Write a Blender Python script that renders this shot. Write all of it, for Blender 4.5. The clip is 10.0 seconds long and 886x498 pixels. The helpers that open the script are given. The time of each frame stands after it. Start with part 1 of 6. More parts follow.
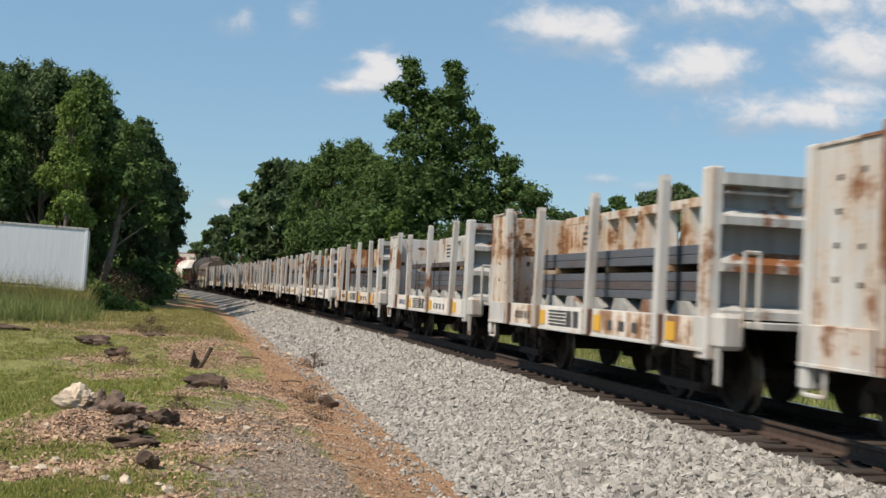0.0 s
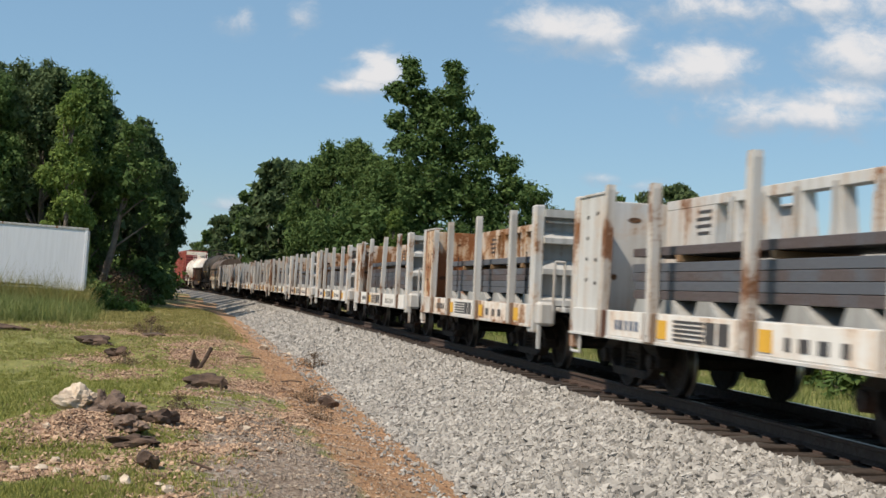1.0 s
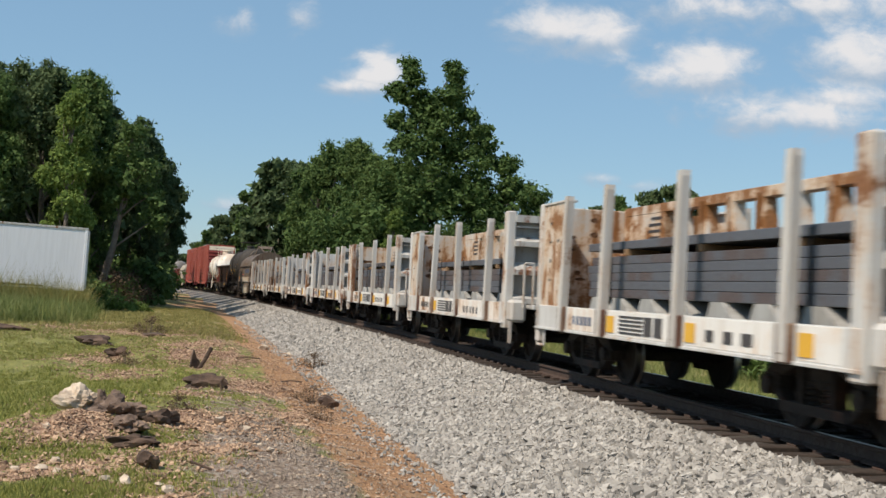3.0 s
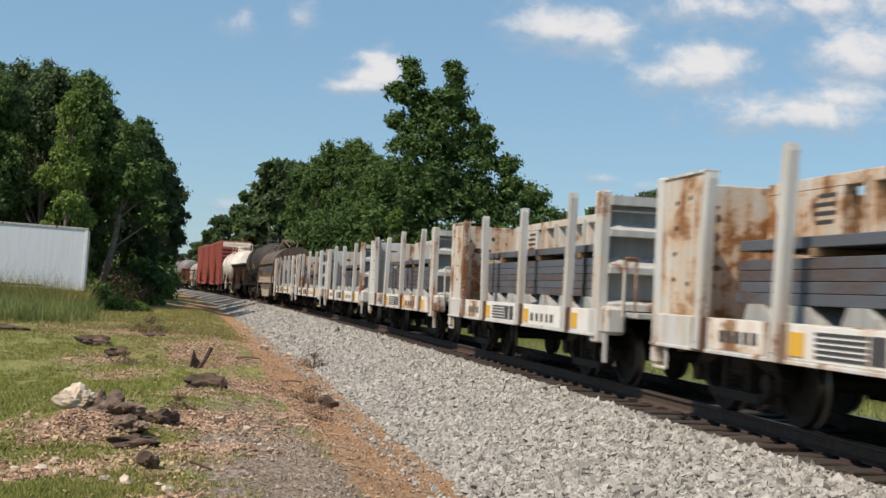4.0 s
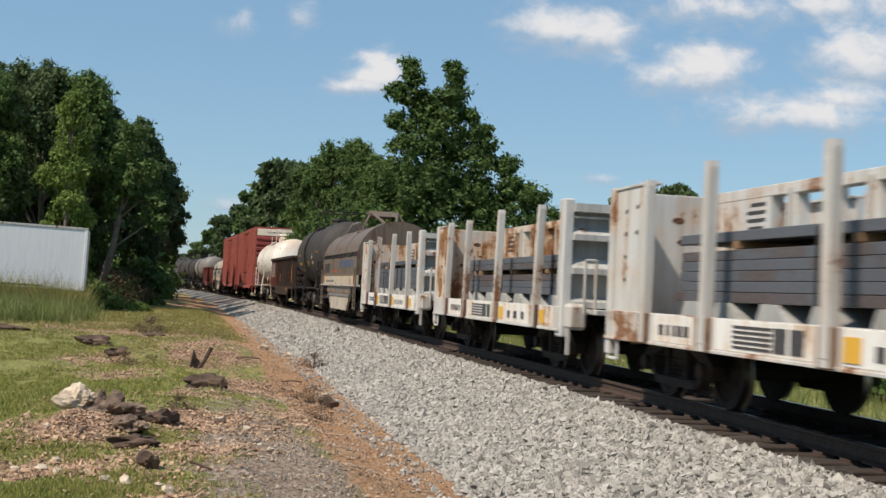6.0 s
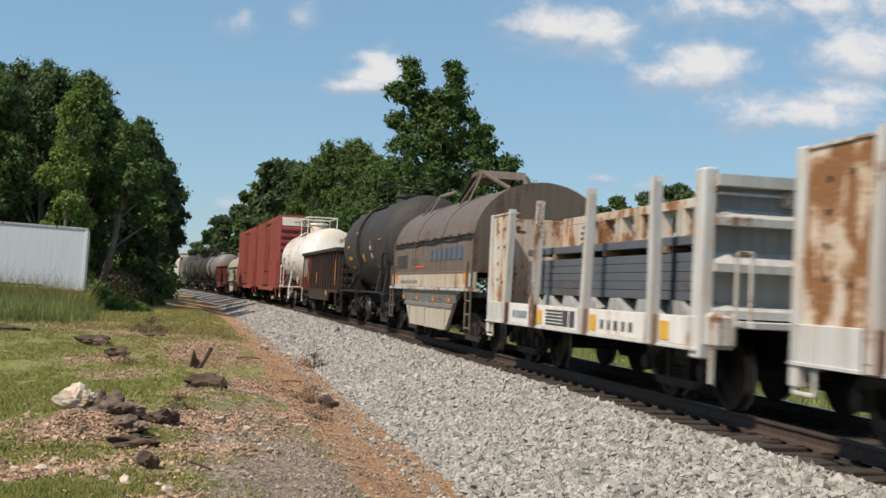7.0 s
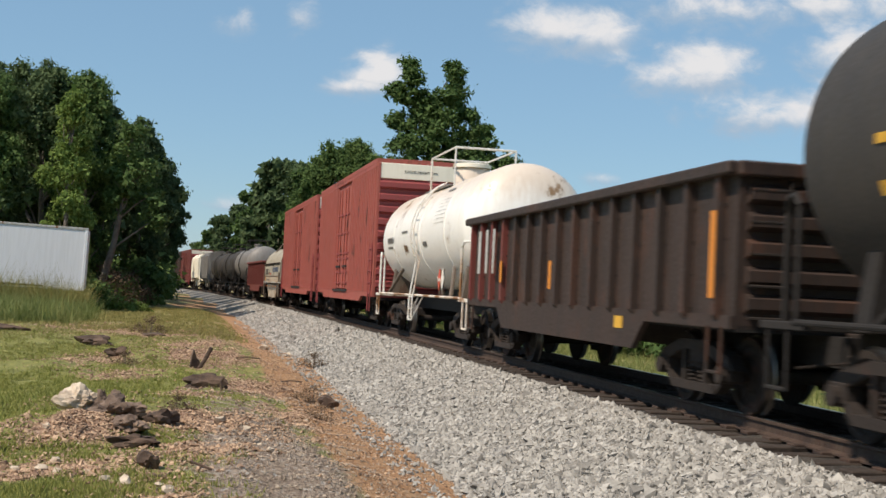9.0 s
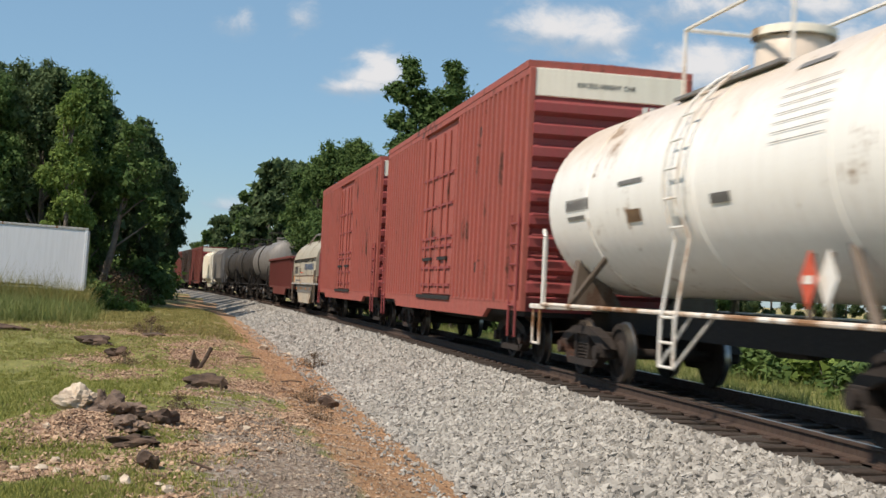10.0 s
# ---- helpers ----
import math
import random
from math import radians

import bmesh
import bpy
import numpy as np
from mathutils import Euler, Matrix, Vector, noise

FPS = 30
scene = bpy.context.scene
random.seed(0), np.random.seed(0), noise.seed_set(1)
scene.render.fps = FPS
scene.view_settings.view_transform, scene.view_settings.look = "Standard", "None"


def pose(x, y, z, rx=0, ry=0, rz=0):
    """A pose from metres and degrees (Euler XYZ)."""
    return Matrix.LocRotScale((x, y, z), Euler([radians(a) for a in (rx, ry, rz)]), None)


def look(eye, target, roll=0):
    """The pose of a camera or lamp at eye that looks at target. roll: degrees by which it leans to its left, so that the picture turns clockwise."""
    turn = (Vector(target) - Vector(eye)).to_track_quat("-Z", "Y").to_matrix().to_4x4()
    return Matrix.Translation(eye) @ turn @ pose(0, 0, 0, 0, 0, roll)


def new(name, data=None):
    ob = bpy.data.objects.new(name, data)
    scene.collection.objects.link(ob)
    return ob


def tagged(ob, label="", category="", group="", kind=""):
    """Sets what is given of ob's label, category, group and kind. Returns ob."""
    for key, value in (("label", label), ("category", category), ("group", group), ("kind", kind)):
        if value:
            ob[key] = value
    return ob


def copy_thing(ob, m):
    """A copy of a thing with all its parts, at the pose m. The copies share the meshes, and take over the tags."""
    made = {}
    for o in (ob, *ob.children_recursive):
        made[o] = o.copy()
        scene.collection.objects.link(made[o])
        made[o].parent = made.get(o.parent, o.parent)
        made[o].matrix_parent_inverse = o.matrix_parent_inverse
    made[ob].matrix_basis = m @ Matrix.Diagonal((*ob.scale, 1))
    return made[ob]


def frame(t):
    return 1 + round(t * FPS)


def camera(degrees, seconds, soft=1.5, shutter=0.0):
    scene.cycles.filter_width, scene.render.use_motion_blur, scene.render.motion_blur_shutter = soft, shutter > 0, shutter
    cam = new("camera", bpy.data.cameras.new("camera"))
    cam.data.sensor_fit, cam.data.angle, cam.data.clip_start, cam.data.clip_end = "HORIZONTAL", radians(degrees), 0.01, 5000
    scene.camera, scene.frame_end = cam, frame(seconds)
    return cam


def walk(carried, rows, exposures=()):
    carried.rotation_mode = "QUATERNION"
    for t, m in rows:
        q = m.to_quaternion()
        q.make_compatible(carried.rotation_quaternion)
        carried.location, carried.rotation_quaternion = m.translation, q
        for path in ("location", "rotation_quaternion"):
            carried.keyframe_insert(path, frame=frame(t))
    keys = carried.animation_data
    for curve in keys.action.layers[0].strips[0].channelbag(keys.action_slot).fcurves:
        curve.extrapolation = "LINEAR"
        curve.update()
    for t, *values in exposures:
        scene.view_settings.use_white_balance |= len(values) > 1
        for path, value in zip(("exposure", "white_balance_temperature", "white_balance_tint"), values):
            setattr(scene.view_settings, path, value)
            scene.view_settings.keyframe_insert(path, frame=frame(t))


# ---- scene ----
# ---------------- camera ----------------
cam = camera(40.64, 10.0, 1.5, 0.25)
EYE = (0.0, 0.0, 1.23)
HOLD = look(EYE, (0.0, 100.0, 1.23 + 100.0 * math.tan(radians(2.031))), 2.758)
walk(cam, [(0.0, HOLD), (10.0, HOLD)], [(0.0, 0.0), (10.0, 0.0)])

# ---------------- world, sun ----------------
SUN_DIR = Vector((-0.87, -0.64, 1.42)).normalized()
sun_el = math.asin(SUN_DIR.z)
sun_az = math.atan2(SUN_DIR.x, SUN_DIR.y)
sun = new("sun", bpy.data.lights.new("sun", "SUN"))
sun.data.energy, sun.data.angle, sun.data.color = 5.0, radians(0.55), (1.0, 0.875, 0.735)
sun.matrix_world = look(SUN_DIR * 50, (0, 0, 0))

world = bpy.data.worlds.new("sky")
scene.world = world
world.use_nodes = True


class Nodes:
    """Short writing for node trees."""

    def __init__(self, tree):
        self.t = tree
        self.t.nodes.clear()

    def n(self, kind, **kw):
        node = self.t.nodes.new(kind)
        for k, v in kw.items():
            if k == "op":
                node.operation = v
            elif k == "blend":
                node.blend_type = v
            elif k == "dt":
                node.data_type = v
        return node

    def put(self, sock, v):
        if isinstance(v, bpy.types.NodeSocket):
            self.t.links.new(v, sock)
        elif isinstance(v, tuple) and len(v) == 3 and sock.type == "RGBA":
            sock.default_value = (*v, 1)
        else:
            sock.default_value = v

    def math(self, op, a, b=0.0, c=0.0, clamp=False):
        m = self.n("ShaderNodeMath", op=op)
        m.use_clamp = clamp
        for i, v in enumerate((a, b, c)):
            self.put(m.inputs[i], v)
        return m.outputs[0]

    def mix(self, fac, a, b, blend="MIX"):
        m = self.n("ShaderNodeMix", dt="RGBA", blend=blend)
        self.put(m.inputs[0], fac)
        self.put(m.inputs[6], a)
        self.put(m.inputs[7], b)
        return m.outputs[2]

    def noise(self, vec, scale, detail=4.0, rough=0.55, dist=0.0):
        m = self.n("ShaderNodeTexNoise")
        if vec is not None:
            self.put(m.inputs["Vector"], vec)
        for k, v in (("Scale", scale), ("Detail", detail), ("Roughness", rough), ("Distortion", dist)):
            m.inputs[k].default_value = v
        return m.outputs["Fac"]

    def ramp(self, fac, lo, hi, a=0.0, b=1.0):
        m = self.n("ShaderNodeMapRange")
        m.interpolation_type = "SMOOTHSTEP"
        for i, v in enumerate((fac, lo, hi, a, b)):
            self.put(m.inputs[i], v)
        return m.outputs[0]

    def mapping(self, vec, scale=(1, 1, 1)):
        m = self.n("ShaderNodeMapping")
        self.put(m.inputs[0], vec)
        m.inputs["Scale"].default_value = scale
        return m.outputs[0]


w = Nodes(world.node_tree)
sky = w.n("ShaderNodeTexSky")
sky.sky_type, sky.sun_disc, sky.sun_elevation, sky.sun_rotation = "NISHITA", False, sun_el, sun_az
sky.air_density, sky.dust_density, sky.ozone_density = 1.0, 0.35, 2.6
coord = w.n("ShaderNodeTexCoord").outputs["Generated"]
sep = w.n("ShaderNodeSeparateXYZ")
w.put(sep.inputs[0], coord)
ahead = w.math("MAXIMUM", sep.outputs[1], 0.05)
cu = w.math("DIVIDE", sep.outputs[0], ahead)
cv = w.math("DIVIDE", sep.outputs[2], ahead)
# fair-weather clouds: place across, height, half-width, half-height, density
CLOUDS = [(0.082, 0.226, 0.050, 0.024, 1.0), (0.118, 0.222, 0.046, 0.024, 1.0), (0.212, 0.196, 0.050, 0.028, 1.0), (0.180, 0.188, 0.050, 0.022, 0.75), (-0.060, 0.185, 0.026, 0.020, 1.0), (-0.066, 0.176, 0.032, 0.018, 1.0), (-0.082, 0.168, 0.032, 0.010, 0.85),
          (0.290, 0.160, 0.095, 0.022, 0.85), (0.345, 0.212, 0.055, 0.036, 1.0), (0.222, 0.250, 0.095, 0.026, 0.75), (0.320, 0.256, 0.085, 0.026, 0.75), (0.133, 0.100, 0.020, 0.008, 0.62), (0.330, 0.176, 0.050, 0.018, 0.85), (0.150, 0.200, 0.040, 0.014, 0.5),
          (-0.179, 0.064, 0.028, 0.013, 0.65), (-0.177, 0.217, 0.026, 0.015, 0.52), (-0.128, 0.225, 0.024, 0.024, 0.54), (0.168, 0.096, 0.022, 0.010, 0.6), (-0.124, 0.176, 0.010, 0.006, 0.3)]
field = 0.0
under = 0.0
for u0, v0, a, b, dens in CLOUDS:
    du = w.math("MULTIPLY", w.math("SUBTRACT", cu, u0), 1 / a)
    dv = w.math("MULTIPLY", w.math("SUBTRACT", cv, v0), 1 / b)
    dd = w.math("ADD", w.math("MULTIPLY", du, du), w.math("MULTIPLY", dv, dv))
    g = w.math("MULTIPLY", w.math("EXPONENT", w.math("MULTIPLY", dd, -1.1)), dens)
    field = w.math("MAXIMUM", field, g)
    under = w.math("MAXIMUM", under, w.math("MULTIPLY", g, w.ramp(dv, -1.0, 0.5, 0.0, 1.0)))
flat_uv = w.n("ShaderNodeCombineXYZ")
w.put(flat_uv.inputs[0], cu)
w.put(flat_uv.inputs[1], cv)
n1 = w.noise(w.mapping(flat_uv.outputs[0], (1.0, 1.5, 1.0)), 30.0, 8.0, 0.60, 0.3)
shape = w.math("ADD", field, w.math("MULTIPLY", w.math("SUBTRACT", n1, 0.5), 1.5))
cover = w.math("MULTIPLY", w.ramp(shape, 0.16, 0.95), w.ramp(field, 0.04, 0.3))
cover = w.math("MULTIPLY", cover, w.ramp(sep.outputs[1], 0.3, 0.5))
lit = w.ramp(w.math("ADD", under, w.math("MULTIPLY", w.math("SUBTRACT", n1, 0.5), 0.8)), 0.15, 0.75)
bgs = w.n("ShaderNodeBackground")
hue = w.mix(0.5, w.mix(0.6, sky.outputs[0], (0.86, 1.0, 1.02), "MULTIPLY"), (2.40, 4.05, 5.70))
w.put(bgs.inputs[0], hue)
bgs.inputs[1].default_value = 0.114
bgc = w.n("ShaderNodeBackground")
w.put(bgc.inputs[0], w.mix(lit, (0.46, 0.58, 0.72), (0.93, 0.92, 0.93)))
bgc.inputs[1].default_value = 0.85
mixs = w.n("ShaderNodeMixShader")
w.put(mixs.inputs[0], cover)
w.put(mixs.inputs[1], bgs.outputs[0])
w.put(mixs.inputs[2], bgc.outputs[0])
outw = w.n("ShaderNodeOutputWorld")
w.put(outw.inputs[0], mixs.outputs[0])

# ---------------- the line of the track ----------------
PSI, BEND, ASIDE = 0.18837, 0.00060855, 6.8425
SPEED, GAIN = 17.3985, 0.0234


def track(s, l=0.0):
    """Place beside the track: s metres along it, l metres to its right."""
    th = PSI + BEND * s
    cx = (math.cos(th) - math.cos(PSI)) / BEND + math.cos(PSI) * ASIDE
    cy = (math.sin(th) - math.sin(PSI)) / BEND + math.sin(PSI) * ASIDE
    return cx + math.cos(th) * l, cy + math.sin(th) * l, th


# centre of the arc
ARC_X = -math.cos(PSI) / BEND + math.cos(PSI) * ASIDE
ARC_Y = -math.sin(PSI) / BEND + math.sin(PSI) * ASIDE


def beside(x, y):
    """s and l of a place."""
    r = np.hypot(x - ARC_X, y - ARC_Y)
    return (np.arctan2(y - ARC_Y, x - ARC_X) - PSI) / BEND, r - 1 / BEND


# ---------------- materials ----------------
def material(name):
    m = bpy.data.materials.new(name)
    m.use_nodes = True
    k = Nodes(m.node_tree)
    b = k.n("ShaderNodeBsdfPrincipled")
    o = k.n("ShaderNodeOutputMaterial")
    k.put(o.inputs[0], b.outputs[0])
    return m, k, b


def place_of(k, kind="Object"):
    return k.n("ShaderNodeTexCoord").outputs[kind]


def bump(k, b, height, strength=0.3, distance=0.02):
    m = k.n("ShaderNodeBump")
    m.inputs["Strength"].default_value = strength
    m.inputs["Distance"].default_value = distance
    k.put(m.inputs["Height"], height)
    k.put(b.inputs["Normal"], m.outputs[0])


def painted(name, colour, rust=0.4, grime=0.35, rough=0.55, rust_col=(0.30, 0.11, 0.035), dirt=(0.10, 0.075, 0.05), streak=1.0, own=0.12, chalk=0.35, halo=0.0, crown=None, patch=0.9):
    """Weathered paint on steel, with rust patches, running streaks and road dirt."""
    m, k, b = material(name)
    p = place_of(k)
    info = k.n("ShaderNodeObjectInfo").outputs["Random"]
    shift = k.n("ShaderNodeVectorMath", op="ADD")
    k.put(shift.inputs[0], p)
    comb = k.n("ShaderNodeCombineXYZ")
    k.put(comb.inputs[0], k.math("MULTIPLY", info, 37.0))
    k.put(shift.inputs[1], comb.outputs[0])
    p = shift.outputs[0]
    big = k.noise(p, patch, 5, 0.6, 0.4)
    runs = k.noise(k.mapping(p, (7.0, 7.0, 0.55)), 1.0, 4, 0.6)
    fine = k.noise(p, 22.0, 4, 0.6)
    edge = k.math("ADD", k.math("MULTIPLY", big, 0.65), k.math("MULTIPLY", runs, 0.35 * streak))
    edge = k.math("ADD", edge, k.math("MULTIPLY", k.math("SUBTRACT", fine, 0.5), 0.16))
    edge = k.math("ADD", edge, k.math("MULTIPLY", k.math("SUBTRACT", info, 0.5), own))
    r = k.ramp(edge, 0.70 - rust * 0.3, 0.77 - rust * 0.28)
    d = k.math("MULTIPLY", k.ramp(runs, 0.35, 0.75), grime)
    tone = k.mix(k.math("MULTIPLY", fine, chalk), colour, tuple(c * 0.72 for c in colour))
    base = k.mix(d, tone, dirt)
    rusty = k.mix(fine, rust_col, tuple(c * 0.42 for c in rust_col))
    if halo:
        stain = k.math("MULTIPLY", k.ramp(edge, 0.60 - rust * 0.3, 0.74 - rust * 0.28), halo)
        base = k.mix(stain, base, (0.62, 0.33, 0.11))
    if crown is not None:
        up = k.n("ShaderNodeSeparateXYZ")
        k.put(up.inputs[0], p)
        high = k.math("ADD", up.outputs[2], k.math("ADD", k.math("MULTIPLY", big, 0.9), k.math("MULTIPLY", runs, 0.5)))
        base = k.mix(k.math("MULTIPLY", k.ramp(high, crown, crown + 0.8), 0.5), base, (0.44, 0.27, 0.13))
    k.put(b.inputs["Base Color"], k.mix(r, base, rusty))
    k.put(b.inputs["Roughness"], k.ramp(fine, 0.2, 0.8, rough - 0.1, rough + 0.2))
    bump(k, b, k.math("ADD", k.math("MULTIPLY", fine, 0.4), big), 0.25, 0.02)
    return m


def rough_matter(name, a, b_, scale, rough=0.85, strength=0.5, distance=0.02, per_island=False, dots=0.0):
    m, k, b = material(name)
    p = place_of(k)
    n = k.noise(p, scale, 6, 0.65)
    big = k.noise(p, scale * 0.13, 3, 0.5)
    f = k.ramp(k.math("ADD", k.math("MULTIPLY", n, 0.6), k.math("MULTIPLY", big, 0.4)), 0.3, 0.7)
    if per_island:
        isl = k.n("ShaderNodeNewGeometry").outputs["Random Per Island"]
        f = k.math("ADD", k.math("MULTIPLY", f, 0.35), k.math("MULTIPLY", isl, 0.65))
    k.put(b.inputs["Base Color"], k.mix(f, a, b_))
    b.inputs["Roughness"].default_value = rough
    bump(k, b, n, strength, distance)
    return m


M = {}
M["white"] = painted("weathered_white_paint", (0.60, 0.60, 0.58), 0.50, 0.5, rust_col=(0.30, 0.13, 0.05), dirt=(0.24, 0.21, 0.17), halo=0.3, patch=1.6)
M["white_rusty"] = painted("rusty_white_paint", (0.60, 0.585, 0.54), 0.74, 0.5, rust_col=(0.34, 0.15, 0.05), dirt=(0.27, 0.21, 0.14), halo=0.5, patch=1.8)
M["rusty"] = painted("rust_over_white_paint", (0.60, 0.53, 0.43), 0.86, 0.4, rust_col=(0.34, 0.125, 0.036), dirt=(0.24, 0.12, 0.06), halo=0.5, patch=1.5)
# end panel's grey, lowered to put the shade behind its ledges into the colour
M["end_shade_grey"] = painted("shaded_end_panel_grey", (0.32, 0.32, 0.31), 0.45, 0.5, dirt=(0.14, 0.12, 0.10))
M["grey_paint"] = painted("grey_white_paint", (0.52, 0.515, 0.49), 0.5, 0.5, dirt=(0.16, 0.13, 0.10))
M["stake"] = painted("stake_paint", (0.57, 0.56, 0.53), 0.50, 0.6, rust_col=(0.26, 0.11, 0.045), own=0.16, dirt=(0.22, 0.15, 0.09), halo=0.15)
M["lettering"] = painted("clean_white_paint", (0.80, 0.785, 0.74), 0.42, 0.3, rust_col=(0.35, 0.17, 0.07), dirt=(0.34, 0.26, 0.17), own=0.2, halo=0.4)
M["black_mark"] = painted("faded_black_paint", (0.05, 0.05, 0.055), 0.0, 0.3)
M["yellow"] = painted("yellow_paint", (0.75, 0.42, 0.04), 0.1, 0.25)
M["under"] = painted("grimy_black_steel", (0.013, 0.011, 0.010), 0.3, 0.5, 0.85, rust_col=(0.035, 0.018, 0.011), dirt=(0.024, 0.018, 0.014))
M["truck"] = painted("rust_brown_cast_steel", (0.020, 0.014, 0.011), 0.4, 0.5, 0.85, rust_col=(0.085, 0.036, 0.021), dirt=(0.042, 0.029, 0.021))
M["box_red"] = painted("oxide_red_paint", (0.37, 0.090, 0.068), 0.35, 0.35, 0.6, rust_col=(0.12, 0.04, 0.025), dirt=(0.14, 0.07, 0.05))
M["dull_red"] = painted("dull_red_paint", (0.17, 0.035, 0.028), 0.3, 0.35, 0.65, rust_col=(0.10, 0.035, 0.022))
# darker than the oxide red; boxcar ends, their ladders and door beams
M["dark_red"] = painted("dark_red_end", (0.27, 0.052, 0.052), 0.15, 0.2, 0.6, rust_col=(0.10, 0.03, 0.02))
M["end_white"] = painted("cream_white_paint", (0.90, 0.85, 0.72), 0.30, 0.12, 0.5, rust_col=(0.42, 0.24, 0.10), dirt=(0.35, 0.22, 0.12))
M["tank_white"] = painted("cream_tank_paint", (0.92, 0.895, 0.84), 0.20, 0.10, 0.33, rust_col=(0.40, 0.24, 0.12), dirt=(0.42, 0.30, 0.18), chalk=0.12, crown=3.7)
M["tank_black"] = painted("black_tank_paint", (0.032, 0.028, 0.025), 0.35, 0.6, 0.68, rust_col=(0.075, 0.055, 0.038), dirt=(0.055, 0.046, 0.036))
M["tank_grey"] = painted("grey_tank_paint", (0.22, 0.21, 0.20), 0.15, 0.4, 0.5, rust_col=(0.12, 0.08, 0.05))
M["hood"] = painted("brown_grey_hood_paint", (0.155, 0.118, 0.088), 0.45, 0.55, 0.5, rust_col=(0.15, 0.085, 0.055), dirt=(0.085, 0.066, 0.05))
M["hood_pale"] = painted("pale_hood_paint", (0.42, 0.38, 0.30), 0.25, 0.35, 0.6)
M["coil_side"] = painted("dirty_cream_paint", (0.52, 0.475, 0.39), 0.42, 0.6, 0.6, rust_col=(0.26, 0.15, 0.08), dirt=(0.24, 0.18, 0.12), halo=0.3)
M["gondola"] = painted("brown_gondola_paint", (0.046, 0.027, 0.020), 0.60, 0.8, 0.6, rust_col=(0.095, 0.044, 0.028), dirt=(0.020, 0.014, 0.011))
M["blue_mark"] = painted("faded_blue_paint", (0.075, 0.125, 0.22), 0.45, 0.7, rust_col=(0.12, 0.10, 0.085))
M["placard_red"] = painted("red_placard", (0.62, 0.10, 0.05), 0.0, 0.15)
M["orange"] = painted("orange_reflector", (0.70, 0.25, 0.03), 0.05, 0.2)
M["slab"] = painted("blue_grey_mill_steel", (0.098, 0.107, 0.126), 0.5, 0.5, 0.45, rust_col=(0.125, 0.098, 0.095), dirt=(0.085, 0.082, 0.09), own=0.35)
M["timber"] = rough_matter("dunnage_timber", (0.30, 0.19, 0.10), (0.16, 0.10, 0.055), 6.0)
M["riser"] = painted("pale_riser_paint", (0.42, 0.42, 0.40), 0.3, 0.5)
M["rail"] = painted("rusty_rail_steel", (0.055, 0.032, 0.023), 0.5, 0.3, 0.8, rust_col=(0.075, 0.036, 0.022))
m, k, b = material("polished_rail_head")
b.inputs["Metallic"].default_value, b.inputs["Roughness"].default_value = 1.0, 0.32
k.put(b.inputs["Base Color"], k.mix(k.noise(place_of(k), 3.0), (0.42, 0.40, 0.38), (0.28, 0.26, 0.24)))
M["rail_head"] = m
M["wheel_tread"] = m
M["tie"] = rough_matter("creosoted_tie", (0.024, 0.017, 0.013), (0.066, 0.047, 0.035), 8.0, 0.9)

# foliage, ground matter
def foliage(name, dark, light, trans=0.3):
    m, k, b = material(name)
    isl = k.n("ShaderNodeNewGeometry").outputs["Random Per Island"]
    big = k.noise(place_of(k), 0.5, 3, 0.5)
    info = k.n("ShaderNodeObjectInfo").outputs["Random"]
    f = k.math("ADD", k.math("MULTIPLY", isl, 0.5), k.math("ADD", k.math("MULTIPLY", big, 0.4), k.math("MULTIPLY", info, 0.15)))
    col = k.mix(k.ramp(f, 0.2, 0.9), dark, light)
    k.put(b.inputs["Base Color"], col)
    b.inputs["Roughness"].default_value = 0.75
    b.inputs["Specular IOR Level"].default_value = 0.2
    tr = k.n("ShaderNodeBsdfTranslucent")
    k.put(tr.inputs[0], col)
    mx = k.n("ShaderNodeMixShader")
    mx.inputs[0].default_value = trans
    k.put(mx.inputs[1], b.outputs[0])
    k.put(mx.inputs[2], tr.outputs[0])
    out = [n for n in k.t.nodes if n.type == "OUTPUT_MATERIAL"][0]
    k.put(out.inputs[0], mx.outputs[0])
    return m


M["leaf"] = foliage("broadleaf_green", (0.052, 0.098, 0.028), (0.138, 0.205, 0.062))
M["leaf_light"] = foliage("light_green_leaves", (0.095, 0.150, 0.034), (0.220, 0.300, 0.072))
M["leaf_dark"] = foliage("dark_oak_leaves", (0.054, 0.088, 0.038), (0.122, 0.170, 0.070))
M["leaf_dry"] = foliage("dry_brown_brush", (0.10, 0.065, 0.04), (0.19, 0.13, 0.08))
M["grass"] = foliage("grass_blades", (0.155, 0.185, 0.040), (0.41, 0.395, 0.125), 0.3)
M["grass_dry"] = foliage("dry_grass_blades", (0.17, 0.17, 0.05), (0.40, 0.35, 0.14), 0.3)
M["weed"] = foliage("tall_weeds", (0.12, 0.17, 0.045), (0.33, 0.33, 0.13), 0.25)
M["bark"] = rough_matter("grey_bark", (0.09, 0.07, 0.055), (0.20, 0.17, 0.14), 5.0, 0.9, 0.8, 0.04)
M["dead_wood"] = rough_matter("dark_rotten_wood", (0.030, 0.021, 0.017), (0.15, 0.095, 0.065), 7.0, 0.9, 0.9, 0.03)
M["rock"] = rough_matter("pale_limestone", (0.68, 0.58, 0.45), (0.30, 0.20, 0.13), 6.0, 0.85, 0.9, 0.03)
M["chips"] = rough_matter("clay_and_wood_chips", (0.10, 0.046, 0.028), (0.66, 0.46, 0.30), 10.0, 0.9, 0.6, 0.02, True)
M["stone"] = rough_matter("grey_granite_ballast", (0.16, 0.148, 0.13), (0.50, 0.47, 0.42), 18.0, 0.85, 0.6, 0.01, True)
